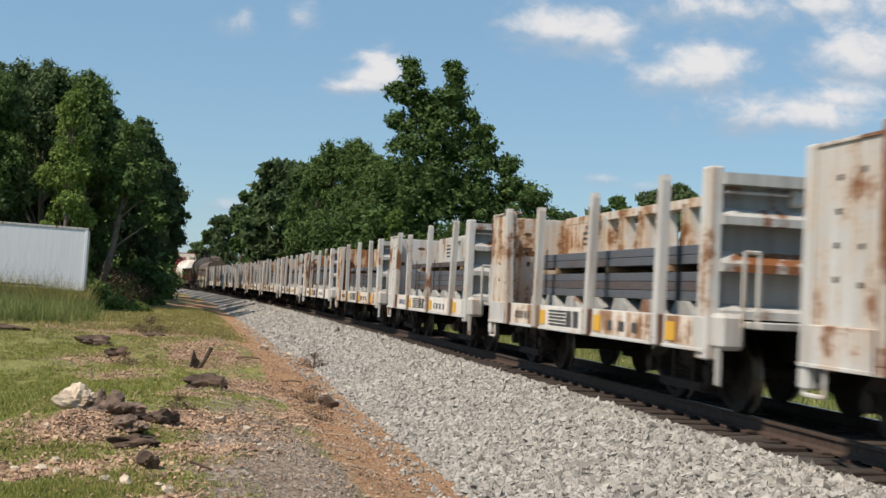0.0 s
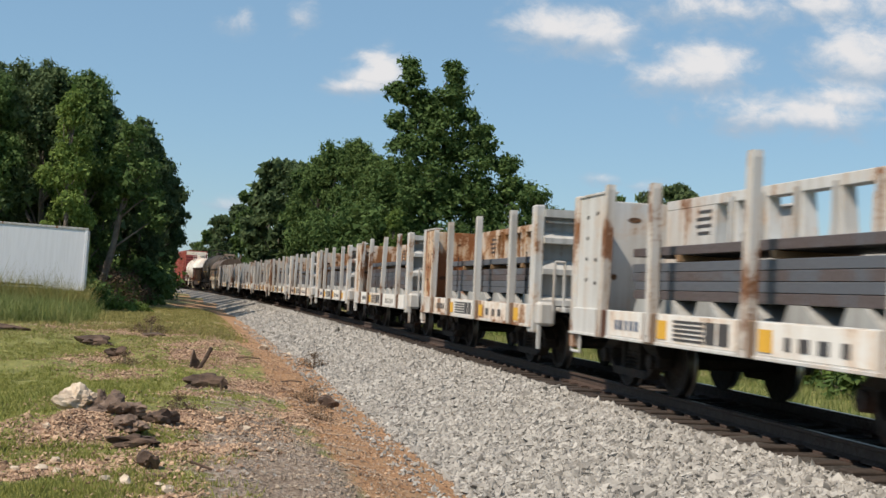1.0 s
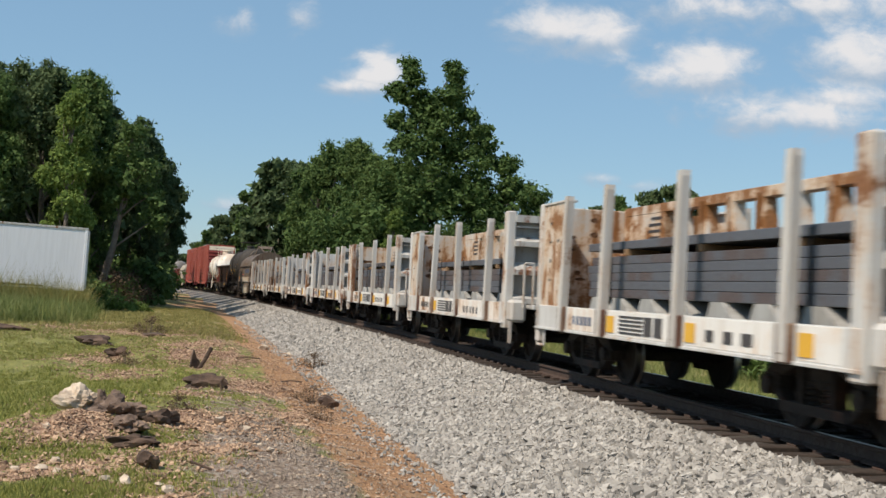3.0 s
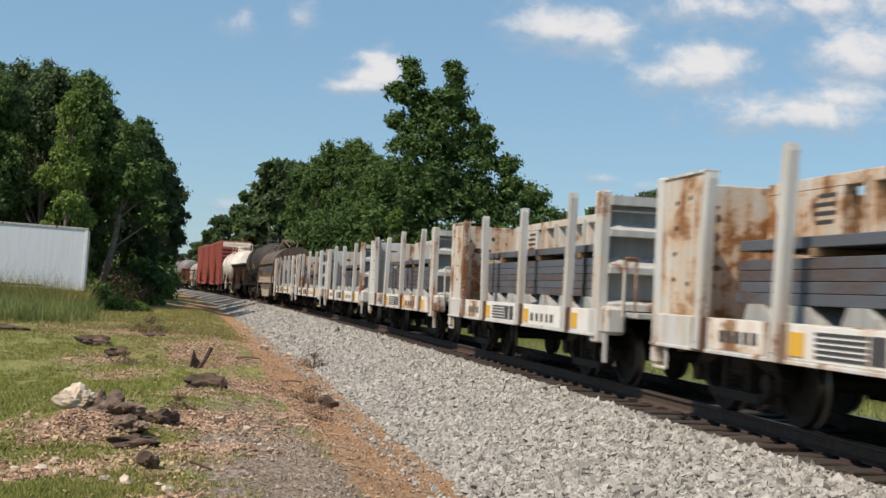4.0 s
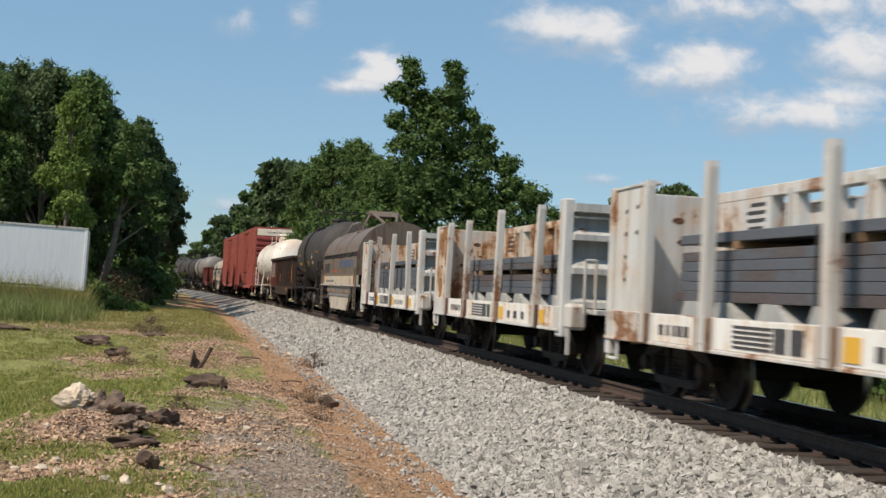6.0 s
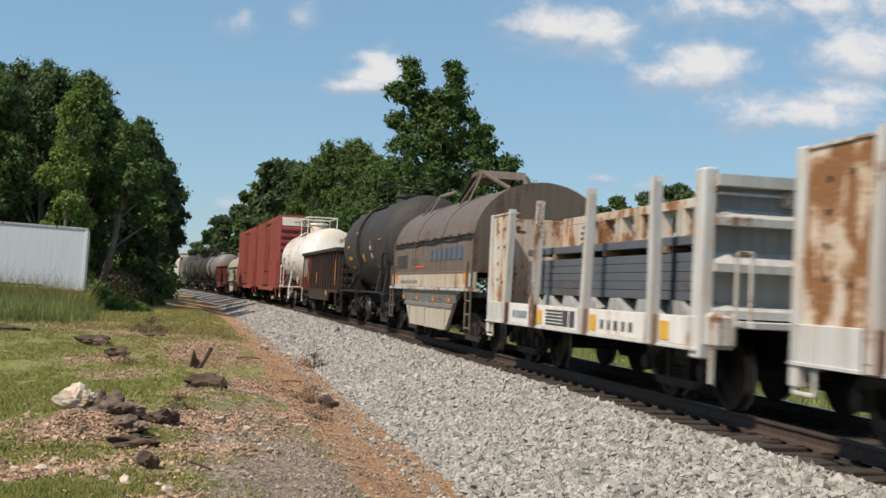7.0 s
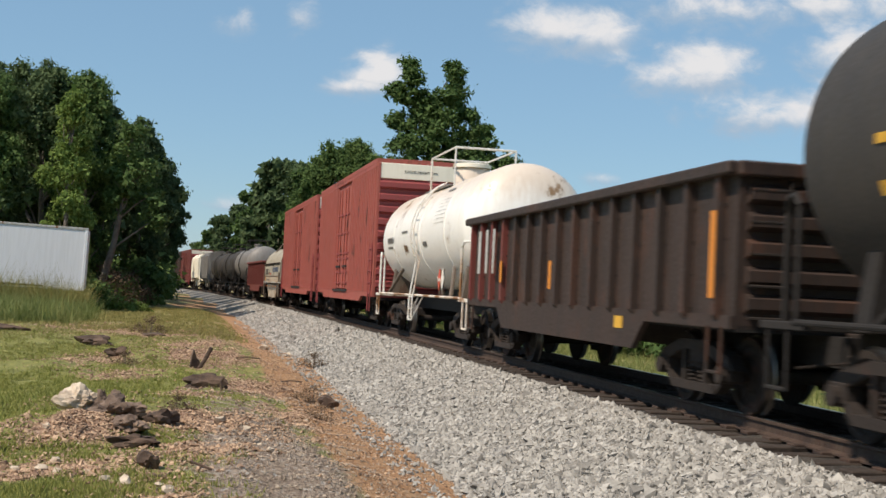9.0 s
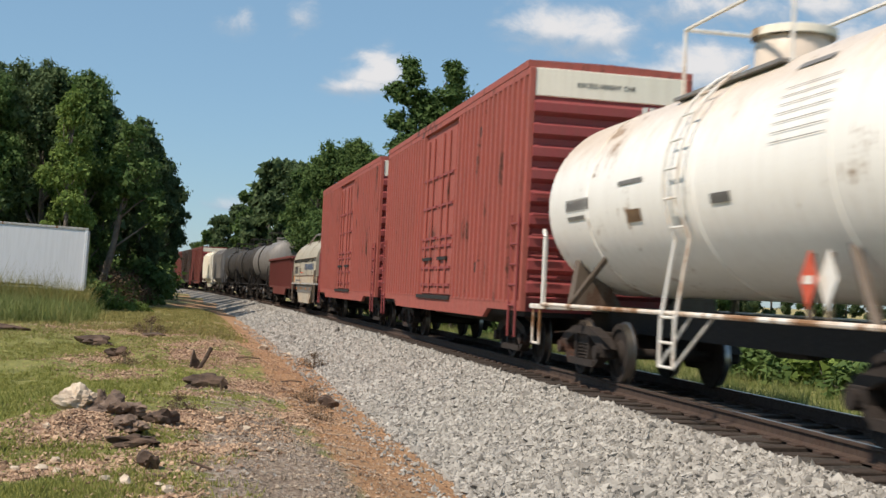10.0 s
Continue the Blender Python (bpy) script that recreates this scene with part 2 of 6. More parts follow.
M["trailer"] = painted("white_trailer_skin", (0.82, 0.83, 0.85), 0.0, 0.18, 0.4, dirt=(0.42, 0.42, 0.41), streak=0.8, chalk=0.5)
M["rubber"] = rough_matter("tyre_rubber", (0.018, 0.018, 0.018), (0.04, 0.038, 0.036), 9.0, 0.85)

m, k, b = material("ballast_bed")
p = place_of(k)
vor = k.n("ShaderNodeTexVoronoi")
vor.inputs["Scale"].default_value = 15.0
k.put(vor.inputs["Vector"], p)
tone = k.mix(k.math("MULTIPLY", vor.outputs["Color"], 1.0), (0.19, 0.175, 0.155), (0.50, 0.47, 0.42))
gap = k.ramp(vor.outputs["Distance"], 0.35, 0.75)
k.put(b.inputs["Base Color"], k.mix(gap, tone, (0.13, 0.12, 0.11)))
b.inputs["Roughness"].default_value = 0.9
bump(k, b, k.math("SUBTRACT", 1.0, vor.outputs["Distance"]), 1.0, 0.05)
M["ballast"] = m
# oily ballast between the rails, its colour darkened further for the train's shade
M["shaded_dirty_ballast"] = rough_matter("oily_ballast_with_shade", (0.022, 0.019, 0.016), (0.085, 0.072, 0.06), 16.0, 0.9, 1.0, 0.04)
M["ridge"] = rough_matter("brown_weathered_rock", (0.075, 0.05, 0.038), (0.26, 0.18, 0.13), 9.0, 0.9, 0.9, 0.03)

m, k, b = material("grass_and_clay_ground")
p = place_of(k)


def attr(k, name):
    a = k.n("ShaderNodeAttribute")
    a.attribute_name = name
    return a.outputs["Fac"]


big = k.noise(p, 0.6, 6, 0.65, 0.5)
mid = k.noise(p, 3.2, 6, 0.7, 0.3)
fin = k.noise(p, 21.0, 6, 0.72)
crumb = k.n("ShaderNodeTexVoronoi")
crumb.inputs["Scale"].default_value = 26.0
k.put(crumb.inputs["Vector"], p)
grass = k.mix(k.ramp(mid, 0.3, 0.7), (0.145, 0.158, 0.038), (0.325, 0.315, 0.092))
grass = k.mix(k.math("MULTIPLY", k.ramp(fin, 0.45, 0.8), 0.55), grass, (0.34, 0.28, 0.12))
dry = k.mix(k.ramp(mid, 0.3, 0.7), (0.22, 0.185, 0.065), (0.40, 0.33, 0.14))
grass = k.mix(k.ramp(k.math("ADD", attr(k, "dry"), k.math("MULTIPLY", k.math("SUBTRACT", big, 0.5), 1.6)), 0.25, 0.85), grass, dry)
earth = k.mix(k.ramp(fin, 0.35, 0.62), (0.115, 0.055, 0.034), (0.42, 0.26, 0.165))
earth = k.mix(k.ramp(crumb.outputs["Color"], 0.55, 0.9, 0.0, 0.6), earth, (0.58, 0.43, 0.31))
clay = k.mix(k.ramp(fin, 0.32, 0.66), (0.26, 0.125, 0.055), (0.50, 0.29, 0.145))
clay = k.mix(k.ramp(mid, 0.4, 0.75, 0.0, 0.7), clay, (0.50, 0.34, 0.20))
grit = k.mix(k.ramp(fin, 0.32, 0.68), (0.145, 0.100, 0.070), (0.42, 0.33, 0.25))
grit = k.mix(k.ramp(crumb.outputs["Color"], 0.6, 0.95, 0.0, 0.7), grit, (0.56, 0.52, 0.46))
bare = k.math("ADD", attr(k, "soil"), k.math("ADD", k.math("MULTIPLY", k.math("SUBTRACT", big, 0.5), 1.5), k.math("MULTIPLY", k.math("SUBTRACT", mid, 0.5), 1.5)))
col = k.mix(k.ramp(bare, 0.42, 0.66), grass, earth)
gr = k.math("ADD", attr(k, "grit"), k.math("MULTIPLY", k.math("SUBTRACT", mid, 0.5), 1.2))
col = k.mix(k.ramp(gr, 0.35, 0.7), col, grit)
cl = k.math("ADD", attr(k, "clay"), k.math("MULTIPLY", k.math("SUBTRACT", mid, 0.5), 1.3))
col = k.mix(k.ramp(cl, 0.35, 0.7), col, clay)
k.put(b.inputs["Base Color"], col)
b.inputs["Roughness"].default_value = 0.95
bump(k, b, k.math("ADD", k.math("MULTIPLY", fin, 0.5), mid), 1.0, 0.10)
M["ground"] = m


# ---------------- building helpers ----------------
def mesh_of(bm, mat, smooth=None):
    me = bpy.data.meshes.new("mesh")
    bm.to_mesh(me)
    bm.free()
    me.materials.append(mat)
    if smooth is not None:
        me.polygons.foreach_set("use_smooth", [True] * len(me.polygons))
        me.set_sharp_from_angle(angle=radians(smooth))
    return me


def part(name, bm, mat, parent, label="", at=None, smooth=None):
    me = bm if isinstance(bm, bpy.types.Mesh) else mesh_of(bm, mat, smooth)
    ob = new(name, me)
    ob.parent = parent
    if at is not None:
        ob.matrix_basis = at
    if label:
        tagged(ob, label)
    return ob


def raw(verts, faces, mat, smooth=False):
    me = bpy.data.meshes.new("mesh")
    me.from_pydata([tuple(v) for v in verts] if not isinstance(verts, np.ndarray) else verts.tolist(), [], faces.tolist() if isinstance(faces, np.ndarray) else faces)
    me.materials.append(mat)
    if smooth:
        me.polygons.foreach_set("use_smooth", [True] * len(me.polygons))
    return me


def box(bm, x0, x1, y0, y1, z0, z1, bev=0.0):
    r = bmesh.ops.create_cube(bm, size=1.0)
    vs = r["verts"]
    bmesh.ops.transform(bm, matrix=Matrix.Translation(((x0 + x1) / 2, (y0 + y1) / 2, (z0 + z1) / 2)) @ Matrix.Diagonal((abs(x1 - x0), abs(y1 - y0), abs(z1 - z0), 1)), verts=vs)
    if bev:
        es = list({e for v in vs for e in v.link_edges})
        bmesh.ops.bevel(bm, geom=es, offset=bev, segments=1, affect="EDGES")
    return bm


def boxed(x0, x1, y0, y1, z0, z1, bev=0.0):
    return box(bmesh.new(), x0, x1, y0, y1, z0, z1, bev)


def rod(bm, a, b, r, seg=8, r2=None):
    a, b = Vector(a), Vector(b)
    d = b - a
    m = Matrix.Translation((a + b) / 2) @ d.to_track_quat("Z", "Y").to_matrix().to_4x4()
    bmesh.ops.create_cone(bm, cap_ends=True, segments=seg, radius1=r, radius2=r if r2 is None else r2, depth=d.length, matrix=m)
    return bm


def rods(points, r, seg=8):
    bm = bmesh.new()
    for a, b in zip(points, points[1:]):
        rod(bm, a, b, r, seg)
    return bm


def prism(pts, y0, y1, bm=None):
    """An outline in x and z, drawn out from y0 to y1."""
    bm = bm or bmesh.new()
    a = [bm.verts.new((x, y0, z)) for x, z in pts]
    c = [bm.verts.new((x, y1, z)) for x, z in pts]
    n = len(pts)
    fs = [bm.faces.new(a), bm.faces.new(c[::-1])]
    fs += [bm.faces.new((a[i], c[i], c[(i + 1) % n], a[(i + 1) % n])) for i in range(n)]
    bmesh.ops.recalc_face_normals(bm, faces=fs)
    return bm


def along_x(pts, x0, x1, bm=None):
    """An outline in y and z, drawn out from x0 to x1."""
    bm = bm or bmesh.new()
    a = [bm.verts.new((x0, y, z)) for y, z in pts]
    c = [bm.verts.new((x1, y, z)) for y, z in pts]
    n = len(pts)
    fs = [bm.faces.new(a), bm.faces.new(c[::-1])]
    fs += [bm.faces.new((a[i], c[i], c[(i + 1) % n], a[(i + 1) % n])) for i in range(n)]
    bmesh.ops.recalc_face_normals(bm, faces=fs)
    return bm


def lathe_x(profile, seg=48, zc=0.0):
    """A body of revolution about the x axis at height zc: profile of (x, radius)."""
    bm = bmesh.new()
    rings = []
    for x, r in profile:
        if r < 1e-4:
            rings.append([bm.verts.new((x, 0, zc))])
        else:
            rings.append([bm.verts.new((x, r * math.cos(2 * math.pi * i / seg), zc + r * math.sin(2 * math.pi * i / seg))) for i in range(seg)])
    for A, B in zip(rings, rings[1:]):
        for i in range(seg):
            j = (i + 1) % seg
            if len(A) == 1:
                bm.faces.new((A[0], B[i], B[j]))
            elif len(B) == 1:
                bm.faces.new((A[i], B[0], A[j]))
            else:
                bm.faces.new((A[i], B[i], B[j], A[j]))
    bmesh.ops.recalc_face_normals(bm, faces=bm.faces[:])
    return bm


def thing(name, label, category, group="", at=None):
    ob = new(name)
    ob.empty_display_size = 0.3
    tagged(ob, label, category, group)
    if at is not None:
        ob.matrix_basis = at
    return ob


# ---------------- ground ----------------
def smooth01(v):
    v = np.clip(v, 0, 1)
    return v * v * (3 - 2 * v)


def hills(x, y):
    h = 0.0
    for ax, ay, ph, amp in ((0.9, 0.5, 0.3, 0.035), (-0.6, 1.3, 1.7, 0.03), (2.1, -1.1, 0.8, 0.022), (3.7, 2.9, 2.2, 0.014), (-5.2, 4.1, 0.5, 0.012), (0.21, 0.13, 1.1, 0.06), (7.3, -4.9, 0.9, 0.022), (-9.1, 6.7, 2.6, 0.016)):
        h = h + amp * np.sin(ax * x + ay * y + ph) * np.cos(0.7 * ay * x - ax * y + 2 * ph)
    return h


def ground_z(x, y):
    s, l = beside(x, y)
    left = -0.82 + 0.34 * smooth01((-4.0 - l) / 2.8)
    right = -0.72 - 0.1 * smooth01((l - 3.0) / 4)
    z = np.where(l < 0, left, right)
    side = smooth01((-4.0 - l) / 1.5) + 0.6 * smooth01((l - 4) / 2)
    near = np.exp(-(np.hypot(x, y) / 120.0) ** 2)
    z = z + hills(x, y) * 1.3 * side * near
    z = z + 0.055 * np.clip(-17.0 - x, 0, 14) * smooth01((y - 25) / 20) * smooth01((110 - y) / 40)
    for mx, my, mr, mh in ((-4.9, 25.5, 2.0, 0.14), (-3.75, 12.7, 0.62, 0.17), (-3.45, 13.9, 0.5, 0.10), (-2.9, 14.0, 0.9, 0.05), (-3.8, 16.0, 0.6, 0.09), (-4.6, 31.0, 3.0, 0.10)):
        z = z + mh * np.exp(-((x - mx) ** 2 + (y - my) ** 2) / mr ** 2)
    return z


def lines(a, b, step, far):
    mid = np.arange(a, b, step)
    out = np.geomspace(step * 2, far, 26)
    return np.concatenate((a - out[::-1], mid, b + out))


gx, gy = lines(-13.0, 4.0, 0.16, 3000.0), lines(5.0, 42.0, 0.2, 3400.0)
GX, GY = np.meshgrid(gx, gy)
GZ = ground_z(GX, GY)
nx, ny = len(gx), len(gy)
idx = np.arange(nx * ny).reshape(ny, nx)
quads = np.stack((idx[:-1, :-1], idx[:-1, 1:], idx[1:, 1:], idx[1:, :-1]), -1).reshape(-1, 4)
me = raw(np.stack((GX, GY, GZ), -1).reshape(-1, 3), quads, M["ground"], True)
gs, gl = beside(GX, GY)
soil = 0.30 * smooth01((gl + 8.0) / 1.6) - 0.04
# bare crumbly patches: place, half-widths, strength
BARE = [(-3.65, 12.2, 0.55, 0.9, 0.95), (-3.2, 10.2, 0.75, 0.5, 0.9), (-2.35, 9.3, 0.4, 0.4, 0.5), (-2.7, 14.4, 0.75, 0.7, 0.95), (-4.85, 25.6, 0.9, 2.2, 0.9), (-9.2, 38.0, 2.2, 4.5, 0.8), (-11.8, 39.0, 1.0, 2.0, 0.6), (-7.0, 24.2, 0.8, 1.4, 0.6), (-3.7, 17.6, 0.5, 0.7, 0.5), (-6.3, 30.5, 1.0, 3.0, 0.7), (-2.9, 20.5, 0.7, 1.6, 0.6), (-4.6, 15.8, 0.5, 0.5, 0.35), (-2.25, 11.6, 0.45, 0.8, 0.75), (-1.9, 8.4, 0.6, 0.5, 0.6), (-3.9, 8.9, 0.5, 0.35, 0.5), (-5.6, 21.0, 0.6, 0.9, 0.5), (-2.0, 17.0, 0.4, 1.2, 0.6)]
for mx, my, mr, ml, mh in BARE:
    soil = soil + mh * np.exp(-((GX - mx) / mr) ** 2 - ((GY - my) / ml) ** 2)
soil = np.where(gl > 3, -0.4, soil)
grit = 1.1 * np.exp(-((gl + 6.15) / 0.85) ** 2) * np.exp(-((gs - 11.0) / 6.5) ** 2)
clay = 1.05 * smooth01((gl + 5.75) / 0.6) * np.where(gl > 0, 0, 1) + 0.35 * np.exp(-((gl + 5.6) / 0.8) ** 2) * smooth01((gs - 16) / 6)
dry = 0.75 * smooth01((GY - 24) / 22) + 0.25 * smooth01((gl + 8.5) / 2.5)
for nm, val in (("soil", soil), ("grit", grit), ("clay", clay), ("dry", dry)):
    me.attributes.new(nm, "FLOAT", "POINT").data.foreach_set("value", val.reshape(-1).astype(np.float32))
tagged(new("ground", me), "grassy ground with bare orange clay and grit beside the track", "ground", kind="structure")


def strip(ss, prof, mat, wobble=0.0, seed=1):
    """A sheet along the track: profile of (l, z)."""
    rng = np.random.default_rng(seed)
    prof = np.array(prof)
    verts = []
    for s in ss:
        jig = rng.normal(0, 1, (len(prof), 2)) * wobble
        for (l, z), (jl, jz) in zip(prof, jig):
            x, y, _ = track(s, l + jl)
            verts.append((x, y, z + jz * 0.5))
    n = len(prof)
    i = np.arange(len(ss) * n).reshape(len(ss), n)
    f = np.stack((i[:-1, :-1], i[:-1, 1:], i[1:, 1:], i[1:, :-1]), -1).reshape(-1, 4)
    return raw(verts, f, mat, True)


S_LINES = np.concatenate((np.arange(-260, 0, 8.0), np.arange(0, 60, 0.35), np.arange(60, 480, 4.0)))
BED = [(-4.35, -0.93), (-4.1, -0.80), (-3.4, -0.60), (-2.6, -0.40), (-1.95, -0.24), (-1.45, -0.20), (-0.9, -0.21), (0.0, -0.22), (0.9, -0.21), (1.5, -0.20), (2.2, -0.30), (3.3, -0.62), (3.8, -0.9)]
bed_mesh = strip(S_LINES, BED, M["ballast"], 0.03)
# middle columns of the bed take the colour with the under-train shade in it
bed_mesh.materials.append(M["shaded_dirty_ballast"])
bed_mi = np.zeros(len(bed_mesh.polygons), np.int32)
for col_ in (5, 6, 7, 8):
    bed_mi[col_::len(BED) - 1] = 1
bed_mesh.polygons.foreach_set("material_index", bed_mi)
bed = tagged(new("ballast_bed", bed_mesh), "grey crushed-stone ballast bed sloping down to the grass", "ballast", kind="structure")
bl, bz = np.array(BED).T


def pebbles(x, y, z, size, seed, mat, flat=0.7):
    """Many small broken stones, one mesh."""
    rng = np.random.default_rng(seed)
    n = len(x)
    octa = np.array([(1, 0, 0), (-1, 0, 0), (0, 1, 0), (0, -1, 0), (0, 0, 1), (0, 0, -1)], float)
    tri = np.array([(0, 2, 4), (2, 1, 4), (1, 3, 4), (3, 0, 4), (2, 0, 5), (1, 2, 5), (3, 1, 5), (0, 3, 5)])
    r = size * rng.lognormal(0, 0.3, n)
    z = z + r * 0.25
    v = octa[None] * (0.6 + 0.8 * rng.random((n, 6, 1))) + rng.normal(0, 0.22, (n, 6, 3))
    v *= (np.stack((np.ones(n), 0.6 + 0.5 * rng.random(n), flat * (0.7 + 0.55 * rng.random(n))), -1) * r[:, None])[:, None]
    a, t2 = rng.random(n) * 6.28, rng.normal(0, 0.5, n)
    ca, sa, ct, st = np.cos(a), np.sin(a), np.cos(t2), np.sin(t2)
    vx, vz = v[..., 0] * ct[:, None] - v[..., 2] * st[:, None], v[..., 0] * st[:, None] + v[..., 2] * ct[:, None]
    wx = vx * ca[:, None] - v[..., 1] * sa[:, None]
    wy = vx * sa[:, None] + v[..., 1] * ca[:, None]
    V = np.stack((wx + x[:, None], wy + y[:, None], vz + z[:, None]), -1).reshape(-1, 3)
    F = (tri[None] + 6 * np.arange(n)[:, None, None]).reshape(-1, 3)
    return raw(V, F, mat)


def stones(n, s0, s1, l0, l1, size, seed, mat, height, spread=1.0):
    rng = np.random.default_rng(seed + 100)
    s = s0 + (s1 - s0) * rng.random(n) ** spread
    l = l0 + (l1 - l0) * rng.random(n)
    th = PSI + BEND * s
    x = (np.cos(th) - math.cos(PSI)) / BEND + math.cos(PSI) * ASIDE + np.cos(th) * l
    y = (np.sin(th) - math.sin(PSI)) / BEND + math.sin(PSI) * ASIDE + np.sin(th) * l
    return pebbles(x, y, height(x, y, l), size, seed, mat)


def on_bed(x, y, l):
    return np.interp(l, bl, bz)


def on_ground(x, y, l):
    return ground_z(x, y)


def ballast_stones():
    a = part("near_stones", stones(60000, 7, 34, -4.25, -1.42, 0.034, 3, M["stone"], on_bed, 1.25), None, bed)
    b_ = part("far_stones", stones(36000, 34, 95, -4.3, -1.45, 0.045, 4, M["stone"], on_bed, 1.5), None, bed)
    c = part("edge_stones", stones(2200, 8, 60, -4.75, -4.0, 0.028, 5, M["stone"], on_ground, 1.4), None, bed)
    for o in (a, b_, c):
        tagged(o, "loose broken grey stones", kind="stuff")


ballast_stones()

# ---------------- track ----------------
rail_line = thing("railway_track", "rusty steel rails on dark wooden ties in grey ballast", "railway track")
tagged(rail_line, kind="structure")


def rail_mesh(side):
    c = side * 0.755
    prof = [(-0.07, -0.172), (-0.07, -0.155), (-0.012, -0.13), (-0.010, -0.045), (-0.036, -0.035), (-0.036, -0.006), (-0.028, 0.0), (0.028, 0.0), (0.036, -0.006), (0.036, -0.035), (0.010, -0.045), (0.012, -0.13), (0.07, -0.155), (0.07, -0.172)]
    ss = np.concatenate((np.arange(-260, 0, 6.0), np.arange(0, 480, 3.0)))
    me = strip(ss, [(c + l, z) for l, z in prof], M["rail"])
    me.materials.append(M["rail_head"])
    n = len(prof) - 1
    mi = np.zeros(len(me.polygons), np.int32)
    for j in (6,):
        mi[j::n] = 1
    me.polygons.foreach_set("material_index", mi)
    me.polygons.foreach_set("use_smooth", [False] * len(mi))
    return me


part("rail", rail_mesh(-1), None, rail_line)
part("rail", rail_mesh(1), None, rail_line)
TIE_MESH = mesh_of(boxed(-0.115, 0.115, -1.30, 1.30, -0.36, -0.172, 0.012), M["tie"])
PLATE_MESH = mesh_of(boxed(-0.09, 0.09, -0.18, 0.18, -0.185, -0.150, 0.006), M["rail"])


def pose_at(s, l=0.0, z=0.0):
    x, y, th = track(s, l)
    return Matrix.Translation((x, y, z)) @ Matrix.Rotation(th + math.pi / 2, 4, "Z")


def ties():
    rng = random.Random(5)
    s, i = 5.0, 0
    far = bmesh.new()
    while s < 330:
        l = rng.uniform(-0.07, 0.07)
        m = pose_at(s, l, rng.uniform(-0.012, 0.006)) @ Matrix.Rotation(rng.gauss(0, 0.015), 4, "Z")
        if s < 80:
            part("tie", TIE_MESH, None, rail_line, at=m)
            for sd in (-1, 1):
                part("tie_plate", PLATE_MESH, None, rail_line, at=pose_at(s, sd * 0.755, 0.0))
        else:
            r = bmesh.ops.create_cube(far, size=1.0)
            bmesh.ops.transform(far, matrix=m @ Matrix.Translation((0, 0, -0.26)) @ Matrix.Diagonal((0.23, 2.6, 0.18, 1)), verts=r["verts"])
        s += 0.53 + rng.uniform(-0.03, 0.03)
        i += 1
    tagged(part("far_ties", far, M["tie"], rail_line), "dark wooden ties far along the line", kind="stuff")

# ---------------- the train ----------------
# In a wagon's own space x runs along the track away from the camera, y to the side on which the camera stands, z up from the rail.
M["pocket"] = painted("dirty_pocket_paint", (0.22, 0.14, 0.09), 0.75, 0.6, rust_col=(0.12, 0.05, 0.028), own=0.4)
M["pit"] = rough_matter("dark_rust_pit", (0.05, 0.028, 0.016), (0.16, 0.075, 0.03), 14.0)
CACHE = {}
MOVERS = []      # (thing, s of its centre at the end of the clip)
WHEELSETS = []   # (wheelset, x, radius)
R_WHEEL = 0.44


def cached(key, make):
    if key not in CACHE:
        CACHE[key] = make()
    return CACHE[key]


def wheelset_mesh():
    bm = bmesh.new()
    rod(bm, (0, -1.08, 0), (0, 1.08, 0), 0.08, 10)
    for sd in (-1, 1):
        prof = [(0.66, 0.10), (0.67, 0.34), (0.665, 0.47), (0.695, 0.475), (0.705, R_WHEEL + 0.005), (0.80, R_WHEEL - 0.005), (0.80, 0.36), (0.765, 0.33), (0.755, 0.20), (0.82, 0.13), (0.82, 0.08)]
        seg = 28
        rings = [[bm.verts.new((r * math.cos(6.28318 * i / seg), sd * y, r * math.sin(6.28318 * i / seg))) for i in range(seg)] for y, r in prof]
        for A, B in zip(rings, rings[1:]):
            for i in range(seg):
                j = (i + 1) % seg
                f = bm.faces.new((A[i], B[i], B[j], A[j]))
                f.material_index = 1 if A in (rings[3], rings[4]) else 0
    bmesh.ops.recalc_face_normals(bm, faces=bm.faces[:])
    me = mesh_of(bm, M["truck"], 40)
    me.materials.append(M["wheel_tread"])
    return me


def side_frame_mesh():
    bm = bmesh.new()
    # frame as bars round two openings and the spring window
    prism([(-1.12, 0.50), (-0.92, 0.66), (-0.35, 0.80), (0.35, 0.80), (0.92, 0.66), (1.12, 0.50), (0.80, 0.52), (0.33, 0.68), (-0.33, 0.68), (-0.80, 0.52)], -0.09, 0.09, bm)
    prism([(-0.62, 0.20), (0.62, 0.20), (0.62, 0.30), (-0.62, 0.30)], -0.10, 0.10, bm)
    for sd in (-1, 1):
        prism([(sd * 0.62, 0.20), (sd * 0.62, 0.30), (sd * 0.90, 0.54), (sd * 1.06, 0.50)], -0.08, 0.08, bm)
        prism([(sd * 0.34, 0.28), (sd * 0.26, 0.28), (sd * 0.26, 0.72), (sd * 0.34, 0.72)], -0.08, 0.08, bm)
        box(bm, sd * 0.89 - 0.15, sd * 0.89 + 0.15, -0.1, 0.1, 0.36, 0.58, 0.02)
        rod(bm, (sd * 0.89, -0.12, 0.44), (sd * 0.89, 0.17, 0.44), 0.10, 12)
    return mesh_of(bm, M["truck"])


